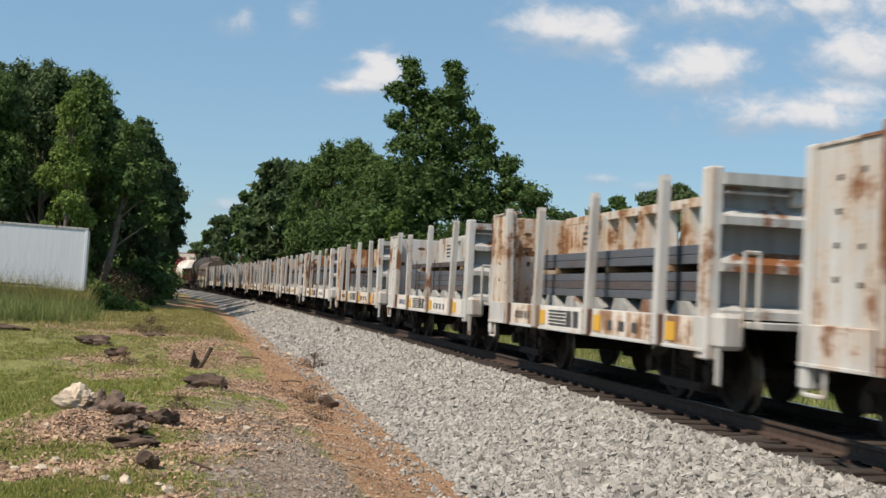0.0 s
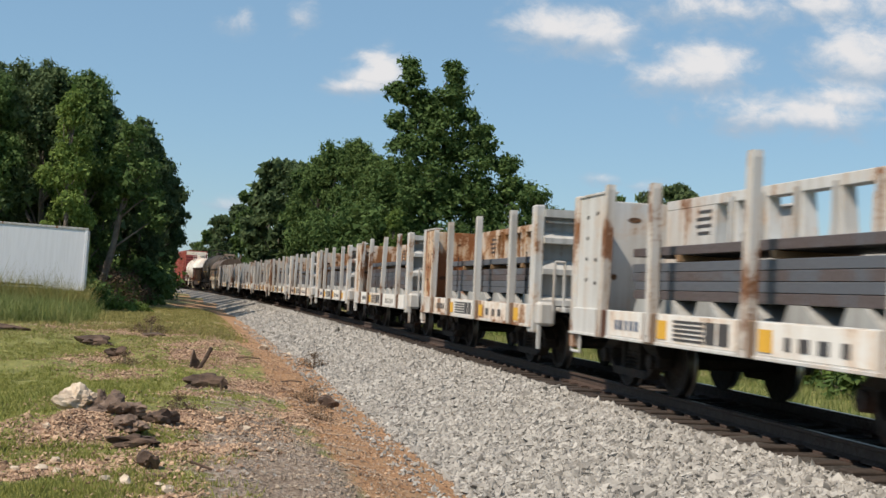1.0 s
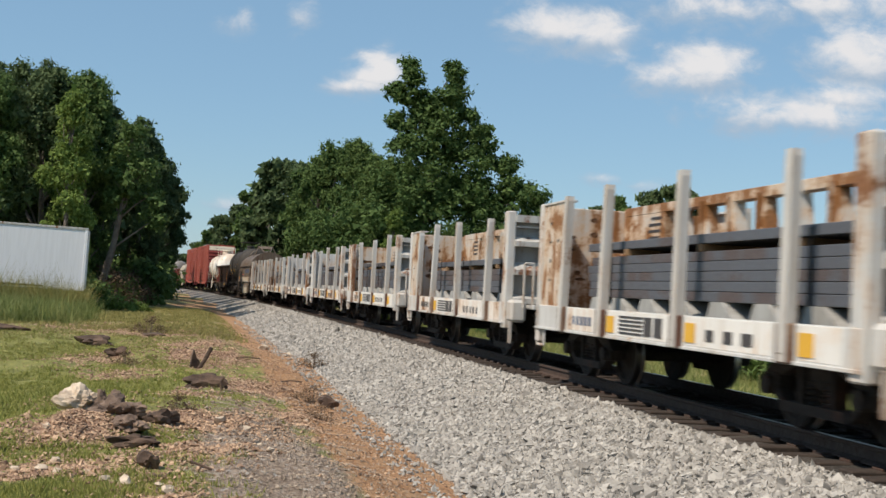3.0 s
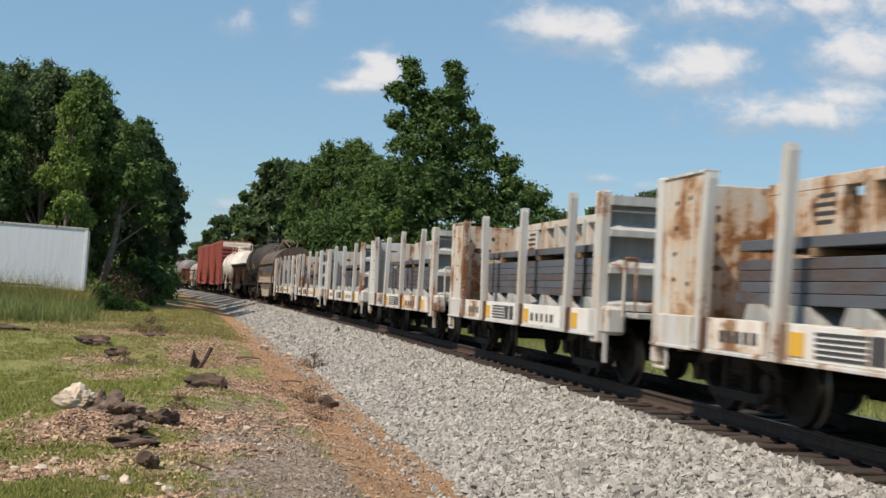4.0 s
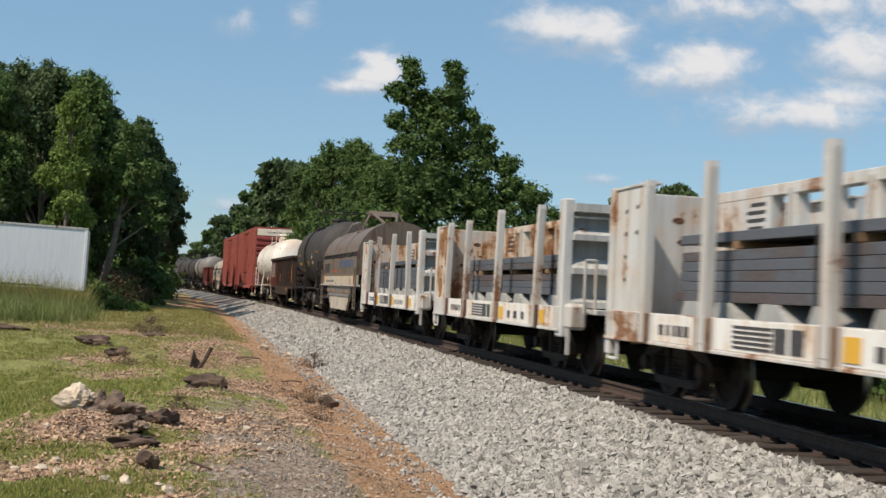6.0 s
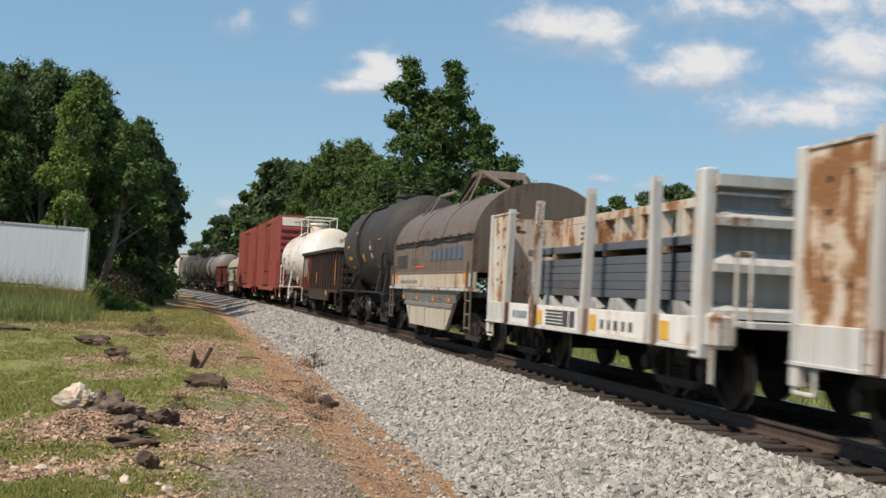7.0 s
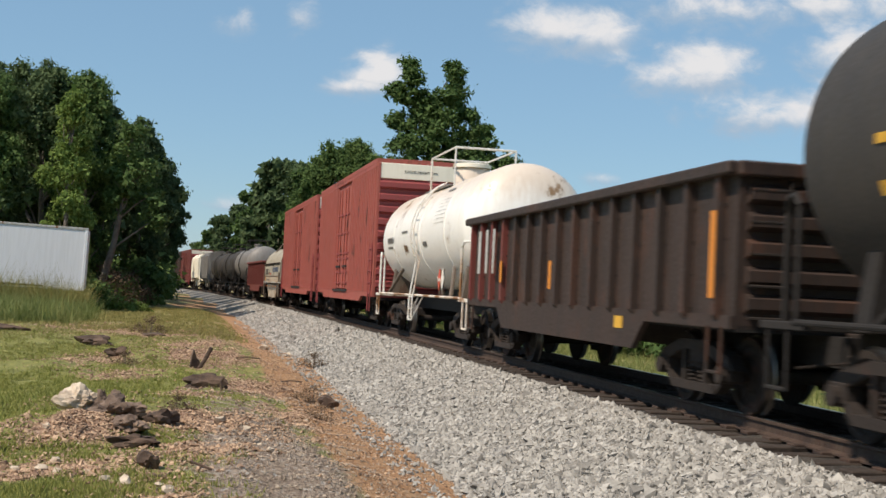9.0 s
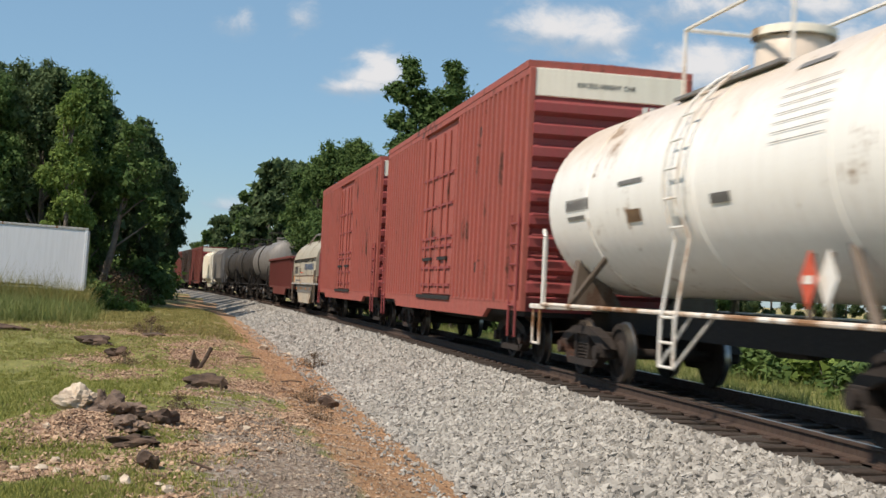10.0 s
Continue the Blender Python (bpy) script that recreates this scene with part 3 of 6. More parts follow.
def spring_mesh():
    bm = bmesh.new()
    rings = []
    for i in range(41):
        a = i * 0.785
        rings.append([bm.verts.new(((0.075 + 0.018 * math.cos(q)) * math.cos(a), (0.075 + 0.018 * math.cos(q)) * math.sin(a), 0.30 + 0.0066 * i + 0.018 * math.sin(q))) for q in (0, 1.57, 3.14, 4.71)])
    for A, B in zip(rings, rings[1:]):
        for k_ in range(4):
            bm.faces.new((A[k_], A[(k_ + 1) % 4], B[(k_ + 1) % 4], B[k_]))
    return mesh_of(bm, M["truck"], 60)


def add_truck(wagon, x, detail=True):
    t = part("truck", cached("bolster", lambda: mesh_of(box(boxed(-0.22, 0.22, -1.05, 1.05, 0.46, 0.72, 0.03), -0.3, 0.3, -0.3, 0.3, 0.66, 0.86, 0.02), M["truck"])), None, wagon, "rust-brown two-axle truck", at=pose(x, 0, 0))
    for sd in (-1, 1):
        part("side_frame", cached("sf", side_frame_mesh), None, t, at=pose(0, sd * 1.0, 0))
        if detail:
            for dx in (-0.13, 0.13):
                part("spring", cached("spring", spring_mesh), None, t, at=pose(dx, sd * 1.0, 0))
    for dx in (-0.89, 0.89):
        ws = part("wheelset", cached("ws", wheelset_mesh), None, t, "steel wheels on an axle with bright treads", at=pose(dx, 0, R_WHEEL))
        WHEELSETS.append((ws, dx))
    return t


def coupler_mesh():
    bm = boxed(-0.55, 0.25, -0.08, 0.08, 0.80, 0.96, 0.02)
    box(bm, 0.2, 0.5, -0.16, 0.14, 0.74, 1.02, 0.04)
    rod(bm, (0.1, -0.3, 0.75), (0.1, 0.9, 0.62), 0.015, 6)
    rod(bm, (0.35, 0.1, 0.78), (0.6, 0.12, 0.42), 0.025, 6)
    return mesh_of(bm, M["truck"])


def add_coupler(wagon, x, sd):
    part("coupler", cached("coupler", coupler_mesh), None, wagon, at=pose(x, 0, 0, 0, 0, 0 if sd > 0 else 180))


def letter_bars(wagon, name, x0, x1, y, z0, z1, mat, rows=1, cols=6, seed=1, sd=1, wid=0.62):
    """Writing too worn to read, as bars standing on a side face."""
    rng = random.Random(seed)
    bm = bmesh.new()
    dh = (z1 - z0) / rows
    step = (x1 - x0) / cols
    for r in range(rows):
        for c in range(cols):
            w_ = step * wid * rng.uniform(0.75, 1.2)
            a = x0 + c * step
            box(bm, a, a + w_, y - 0.002, y + 0.006, z0 + r * dh, z0 + r * dh + dh * 0.62)
    return tagged(part(name, bm, M[mat], wagon), kind="stuff")


def striped_mark(wagon, x0, x1, y, z0, z1, n=5, mat="black_mark", block=True):
    """The railway's mark: a stack of bars beside two blocks, as plain shapes."""
    bm = bmesh.new()
    dh = (z1 - z0) / n
    split = x0 + (x1 - x0) * (0.42 if block else 0.0)
    for i in range(n):
        box(bm, split, x1, y - 0.002, y + 0.007, z0 + i * dh, z0 + i * dh + dh * 0.55)
    if block:
        q = (split - x0) / 2
        box(bm, x0, x0 + q * 0.8, y - 0.002, y + 0.007, z0, z1 - dh * 0.4)
        box(bm, x0 + q * 1.05, split - 0.04, y - 0.002, y + 0.007, z0, z1 - dh * 0.4)
    return part("striped_mark", bm, M[mat], wagon)


def brake_wheel_mesh():
    bm = bmesh.new()
    seg = 20
    pts = [(0, 0.27 * math.cos(6.2832 * i / seg), 0.27 * math.sin(6.2832 * i / seg)) for i in range(seg + 1)]
    for a, b_ in zip(pts, pts[1:]):
        rod(bm, a, b_, 0.022, 6)
    for i in range(0, seg, 4):
        rod(bm, (0.04, 0, 0), pts[i], 0.016, 5)
    rod(bm, (-0.05, 0, 0), (0.22, 0, 0), 0.035, 8)
    return mesh_of(bm, M["grey_paint"], 50)


FLAT_L = 9.9


def flat_wagon(tone, index):
    """A bulkhead centre-beam flat wagon; tone picks the paint of its bulkhead."""
    rng = random.Random(100 + index)
    words = {"white": "white", "white_rusty": "rust-streaked white", "rusty": "heavily rusted white"}[tone]
    wg = thing("flat_wagon", words + " bulkhead flat wagon with side stakes, loaded with steel", "freight wagon", "bulkhead flat wagons")
    h = FLAT_L / 2
    far = h            # deep bulkhead at the far end
    part("deck", cached("deck", lambda: mesh_of(boxed(-h, h, -1.44, 1.44, 0.96, 1.06, 0.01), M["under"])), None, wg)
    part("centre_sill", cached("csill", lambda: mesh_of(box(boxed(-h - 0.5, h + 0.5, -0.28, 0.28, 0.60, 0.955, 0.01), -2.2, 2.2, -0.9, 0.9, 0.66, 0.9, 0.02), M["under"])), None, wg)

    def sill(sd):
        bm = boxed(-h, h, sd * 1.445, sd * 1.50, 0.73, 1.09, 0.008)
        box(bm, -h, h, sd * 1.36, sd * 1.52, 0.705, 0.74, 0.004)
        return mesh_of(bm, M["white"])
    for sd in (-1, 1):
        part("side_sill", cached(("fsill", sd), lambda: sill(sd)), None, wg)

    # far bulkhead: end wall, side wings, corner posts, ribs behind
    bh = part("bulkhead", cached(("wall", tone), lambda: mesh_of(boxed(far - 0.12, far - 0.03, -1.38, 1.38, 1.065, 2.70, 0.01), M[tone])), None, wg, words + " steel bulkhead")
    for sd in (-1, 1):
        part("wing", cached(("wing", tone, sd), lambda: mesh_of(boxed(far - 1.36, far - 0.10, sd * 1.39, sd * 1.46, 0.80, 2.71, 0.012), M[tone])), None, bh, words + " side wing")
        part("wing_post", cached(("wpost", tone, sd), lambda: mesh_of(boxed(far - 0.16, far + 0.02, sd * 1.385, sd * 1.50, 0.50, 2.74, 0.015), M["white"])), None, bh)
        part("top_plate", cached(("tplate", sd), lambda: mesh_of(boxed(far - 1.36, far - 0.15, sd * 1.30, sd * 1.48, 2.70, 2.735, 0.006), M["stake"])), None, bh)
    for z in (1.4, 1.85, 2.2, 2.5):
        part("wall_rib", cached(("wrib", z), lambda: mesh_of(boxed(far - 0.03, far + 0.07, -1.36, 1.36, z, z + 0.08, 0.01), M["grey_paint"])), None, bh)
    hole = cached("hole", lambda: mesh_of(boxed(-0.035, 0.035, 0, 0.006, -0.025, 0.025), M["under"]))
    for i in range(4):
        part("hole", hole, None, bh, at=pose(far - 0.55 + rng.uniform(-0.02, 0.02), 1.46, 1.5 + i * 0.3))
        if rng.random() < 0.6:
            part("hole", hole, None, bh, at=pose(far - 0.95, 1.46, 1.45 + i * 0.33))

    # rust-eaten pits on the inner face of the end wall
    pit = cached("pit", lambda: mesh_of(lathe_x([(-0.004, 0.0), (-0.004, 0.05), (0.0, 0.055)], 9), M["pit"]))
    for i in range({"white": 3, "white_rusty": 9, "rusty": 5}[tone]):
        part("pit", pit, None, bh, at=pose(far - 0.121, rng.uniform(0.45, 1.3), rng.uniform(1.5, 2.55)) @ Matrix.Diagonal((1, rng.uniform(0.6, 2.2), rng.uniform(0.4, 1.1), 1)))

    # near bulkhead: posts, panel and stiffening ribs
    # the panel carries painted-in shade; its ledges keep the lighter grey
    eb = part("end_bulkhead", cached("near", lambda: mesh_of(boxed(-h + 0.10, -h + 0.18, -1.38, 1.38, 1.065, 2.68, 0.008), M["end_shade_grey"])), None, wg, "grey ribbed end bulkhead, its panel coloured darker for shade")
    for z, up in ((1.08, 0.16), (1.60, 0.24), (2.12, 0.20), (2.56, 0.13)):
        part("ledge", cached(("ledge", z), lambda: mesh_of(prism([(-h + 0.11, z + up), (-h - 0.10, z + 0.09 if z < 2.5 else z + up), (-h - 0.10, z), (-h + 0.11, z)], -1.34, 1.34), M["grey_paint"])), None, eb)
    part("grab_rod", cached("grod", lambda: mesh_of(rod(bmesh.new(), (-h - 0.02, -1.3, 2.48), (-h - 0.02, 1.3, 2.48), 0.016, 6), M["white"])), None, eb)
    part("lift_lug", cached("lug", lambda: mesh_of(boxed(-h - 0.03, -h + 0.12, 0.35, 0.50, 2.36, 2.56, 0.03), M["white"])), None, eb)
    for sd in (-1, 1):
        part("corner_post", cached(("cpost", sd), lambda: mesh_of(boxed(-h - 0.04, -h + 0.22, sd * 1.33, sd * 1.49, 0.62, 2.76, 0.02), M["white"])), None, wg)
        part("end_step", cached(("estep", sd), lambda: mesh_of(box(boxed(-h - 0.36, -h - 0.04, sd * 1.16, sd * 1.46, 0.74, 1.14, 0.05), -h - 0.3, -h - 0.25, sd * 1.40, sd * 1.46, 0.36, 0.76, 0.005), M["stake"])), None, wg)
        part("sill_step", cached(("sstep", sd), lambda: mesh_of(rods([(far - 0.05, sd * 1.47, 0.8), (far - 0.05, sd * 1.47, 0.45), (far - 0.42, sd * 1.47, 0.45), (far - 0.42, sd * 1.47, 0.8)], 0.022, 6), M["white"])), None, wg)
    part("end_platform", cached("eplat", lambda: mesh_of(boxed(-h - 0.60, -h, -1.10, 1.10, 0.98, 1.06, 0.01), M["grey_paint"])), None, wg)
    part("grab_iron", cached("grab", lambda: mesh_of(rods([(-h - 0.45, 1.25, 1.0), (-h - 0.45, 1.25, 1.80), (-h - 0.45, 1.08, 1.80), (-h - 0.45, 1.08, 1.0)], 0.024, 6), M["stake"])), None, wg)
    part("brake_wheel", cached("bw", brake_wheel_mesh), None, wg, at=pose(-h - 0.30, -0.50, 2.10))
    part("brake_gear", cached("bgear", lambda: mesh_of(rod(boxed(-h - 0.24, -h - 0.04, -0.66, -0.30, 1.62, 2.02, 0.03), (-h - 0.15, -0.45, 1.7), (-h - 0.15, -0.45, 1.0), 0.025, 6), M["truck"])), None, wg)

    # centre beam with open windows
    def beam():
        bm = boxed(-h + 0.2, far - 0.13, -0.09, 0.09, 2.60, 2.74, 0.008)
        box(bm, -h + 0.2, far - 0.13, -0.09, 0.09, 1.065, 2.02, 0.008)
        box(bm, far - 1.9, far - 0.13, -0.085, 0.085, 2.02, 2.60)
        x = far - 1.9
        while x > -h + 0.6:
            prism([(x - 0.52 - 0.22, 2.02), (x - 0.52 + 0.16, 2.02), (x - 0.52 + 0.03, 2.60), (x - 0.52 - 0.11, 2.60)], -0.085, 0.085, bm)
            box(bm, x - 0.52 - 0.06, x - 0.52 - 0.02, 0.09, 0.16, 2.02, 2.66)
            x -= 0.88
        return mesh_of(bm, M["white" if tone == "white" else "white_rusty"])
    part("centre_beam", cached(("beam", tone), beam), None, wg, "white centre beam with window openings")
    part("beam_notice", cached("bnot", lambda: mesh_of(box(box(box(boxed(far - 1.75, far - 1.25, 0.086, 0.094, 2.30, 2.34), far - 1.75, far - 1.25, 0.086, 0.094, 2.40, 2.44), far - 1.75, far - 1.35, 0.086, 0.094, 2.50, 2.54), far - 1.7, far - 1.3, 0.086, 0.094, 2.2, 2.24), M["black_mark"])), None, wg)

    # side stakes and their pockets
    for i, u in enumerate((1.47, 3.30, 5.95, 8.60)):
        x = far - u
        for sd in (-1, 1):
            lift = rng.choice((-0.10, -0.04, 0.0, 0.04)) if sd > 0 else 0
            a = pose(x, sd * 1.50, 1.0, rng.uniform(-1.6, 1.6), rng.gauss(0, 1.6), 0) @ Matrix.Diagonal((1, 1, 1 + lift / 2, 1))
            def stake():
                bm = bmesh.new()
                along = [(-0.085, -0.28), (0.085, -0.28), (0.075, 1.70), (0.06, 1.77), (-0.06, 1.77), (-0.075, 1.70)]
                prism(along, -0.05, 0.06, bm)
                box(bm, -0.05, 0.05, 0.055, 0.07, -0.2, 1.6, 0.004)
                return mesh_of(bm, M["stake"])
            part("stake", cached("stake", stake), None, wg, "weathered steel side stake", at=a)
            part("stake_pocket", cached(("pocket", rng.random() < 0.4 and sd > 0), lambda: mesh_of(boxed(-0.16, 0.16, -0.05, 0.05, -0.21, 0.17, 0.015), M["pocket"])), None, wg, at=pose(x, sd * 1.50, 0.92))
    # panels of writing along the sill: plain bars
    y = 1.503
    for j, (a, b_) in enumerate(((far - 2.95, far - 1.75), (far - 5.70, far - 3.55), (far - 8.30, far - 6.2), (far - 9.6, far - 8.85))):
        part("sill_panel", cached(("spanel", j), lambda: mesh_of(boxed(a, b_, 1.49, y, 0.755, 1.08, 0.004), M["lettering"])), None, wg, "white painted panel on the sill")
    letter_bars(wg, "worn_lettering", far - 2.85, far - 1.9, y, 0.84, 1.04, "black_mark" if index % 3 else "blue_mark", 1, 5, index)
    striped_mark(wg, far - 5.5, far - 4.0, y, 0.79, 1.05)
    letter_bars(wg, "worn_number", far - 7.9, far - 6.5, y, 0.82, 1.03, "black_mark", 1, rng.choice((3, 4, 5)), index + 50, wid=0.45)
    for u in ((3.66, 6.34, 8.98), (3.66, 6.34, 8.98), (3.66,), (6.34, 8.98))[rng.randrange(4)]:
        part("reflector", cached("refl", lambda: mesh_of(boxed(-0.14, 0.14, 0.0, 0.008, -0.11, 0.11), M["yellow"])), None, wg, "orange-yellow reflector patch", at=pose(far - u, 1.506, 0.90))
    add_truck(wg, 3.45)
    add_truck(wg, -3.45)
    add_coupler(wg, h + 0.5, 1)
    add_coupler(wg, -h - 0.6, -1)

    # the load, lying on the wagon
    ld = thing("steel_bar_stack", "stacked blue-grey steel bars strapped in two tiers on the wagon", "steel load", "steel loads")
    gapz = rng.choice((1.61, 1.72, 1.84))
    lo, hi = -h + 0.45, far - 1.75
    for sd in (-1, 1):
        z = 1.26
        row = 0
        gap_at, split_done = z, False
        while z < 1.93:
            if not split_done and z > gapz - 0.06:
                gap_at, split_done = z, True
                z += 0.09
            for c in range(3):
                y0 = sd * (0.24 + c * 0.325)
                dl = rng.uniform(-0.12, 0.12)
                bar = cached(("bar", row % 3), lambda: mesh_of(boxed(lo + 0.04 * (row % 3), hi - 0.05 * (row % 2), 0, 0.31, 0, 0.112, 0.006), M["slab"]))
                part("steel_bar", bar, None, ld, at=pose(dl * 0.6, min(y0, y0 + sd * 0.31), z))
            z += 0.117
            row += 1
        for x in (-3.2, -0.9, 1.6):
            part("dunnage", cached("dun", lambda: mesh_of(boxed(-0.05, 0.05, -0.5, 0.5, 0, 0.085, 0.006), M["timber"])), None, ld, at=pose(x, sd * 0.72, gap_at + 0.002))
        for x in (-3.7, -2.6, -1.5, -0.4, 0.7, 1.8, 2.7):
            def riser():
                return mesh_of(prism([(-0.42, 0.0), (0.30, 0.0), (0.18, 0.198), (-0.12, 0.198)], -0.5, 0.5), M["riser"])
            part("riser", cached("riser", riser), None, ld, at=pose(x, sd * 0.74, 1.06))
        for x in (-3.5, -0.2, 2.2):
            part("strap", cached("strap", lambda: mesh_of(boxed(-0.025, 0.025, -0.004, 0.004, 1.26, 2.02), M["under"])), None, ld, at=pose(x, sd * 1.21, 0))
    return wg, ld


def gondola(mat, label, L, marks=True, floor_z=0.95):
    wg = thing("gondola_wagon", label, "freight wagon")
    h = L / 2

    def side(sd):
        bm = boxed(-h, h, sd * 1.36, sd * 1.40, 0.98, 2.66)
        prism([(-h, 0.98), (-h + 2.5, 0.98), (-h + 2.9, 0.62), (h - 2.9, 0.62), (h - 2.5, 0.98), (h, 0.98), (h, 1.12), (-h, 1.12)], sd * 1.37, sd * 1.45, bm)
        box(bm, -h - 0.05, h + 0.05, sd * 1.34, sd * 1.56, 2.62, 2.76, 0.02)
        return mesh_of(bm, M[mat])
    for sd in (-1, 1):
        sp = part("side", side(sd), None, wg)
        rib = mesh_of(along_x([(sd * 1.40, 1.0), (sd * 1.40, 2.62), (sd * 1.50, 2.62), (sd * 1.50, 1.12)], -0.06, 0.06), M[mat])
        rib2 = rib.copy()
        rib2.materials[0] = M["dull_red"]
        n = 15
        for i in range(n):
            part("rib", rib if i < n - 4 or not marks else rib2, None, sp, at=pose(-h + 0.35 + i * (L - 0.7) / (n - 1), 0, 0))
    for sd in (-1, 1):
        bm = boxed(sd * (h - 0.05), sd * (h + 0.0), -1.36, 1.36, 0.98, 2.66)
        box(bm, sd * h, sd * (h + 0.14), -1.45, 1.45, 2.6, 2.76, 0.02)
        ep = part("end", bm, M[mat], wg)
        rib = mesh_of(prism([(0, 0), (sd * 0.11, 0.05), (sd * 0.11, 0.16), (0, 0.21)], -1.3, 1.3), M[mat])
        for i in range(5):
            part("end_rib", rib, None, ep, at=pose(sd * h, 0, 1.15 + i * 0.29))
    part("floor", boxed(-h, h, -1.38, 1.38, floor_z, 1.02), M["under"], wg)
    part("centre_sill", boxed(-h - 0.4, h + 0.4, -0.3, 0.3, 0.62, 0.95), M["under"], wg)
    if marks:
        for x, z0, z1 in ((-h + 0.32, 1.30, 2.25), (0.15, 1.35, 1.8), (h - 3.0, 1.45, 1.85)):
            part("reflector", boxed(x, x + 0.13, 1.503, 1.511, z0, z1), M["orange"], wg, "orange reflector strip")
        part("yellow_patch", boxed(-3.05, -2.75, 1.452, 1.46, 0.86, 1.02), M["yellow"], wg, "yellow painted patch")
        letter_bars(wg, "white_letters", h - 2.4, h - 0.7, 1.506, 1.62, 2.98, "grey_paint", 1, 3, 7, wid=0.34)
        clip = mesh_of(boxed(-0.08, 0.08, 1.40, 1.425, -0.010, 0.010), M["truck"])
        for i in range(14):
            for q in range(4):
                part("rivet_strap", clip, None, wg, at=pose(-h + 0.35 + i * (L - 0.7) / 14, 0, 1.18 + 0.38 * q))
    for sd in (-1, 1):
        lad = part("ladder", rods([(sd * (h + 0.10), 0.85, 1.0), (sd * (h + 0.10), 0.85, 2.55)], 0.018, 6), M["truck"], wg)
        for i in range(5):
            part("rung", rod(bmesh.new(), (sd * (h + 0.10), 0.85, 1.1 + i * 0.34), (sd * (h + 0.10), 1.3, 1.1 + i * 0.34), 0.018, 6), M["truck"], lad)
        part("sill_step", rods([(sd * (h - 0.2), 1.45, 1.0), (sd * (h - 0.2), 1.45, 0.5), (sd * (h - 0.55), 1.45, 0.5), (sd * (h - 0.55), 1.45, 1.0)], 0.02, 6), M["truck"], wg)
    add_truck(wg, h - 1.75)
    add_truck(wg, -h + 1.75)
    add_coupler(wg, h + 0.3, 1)
    add_coupler(wg, -h - 0.3, -1)
    return wg


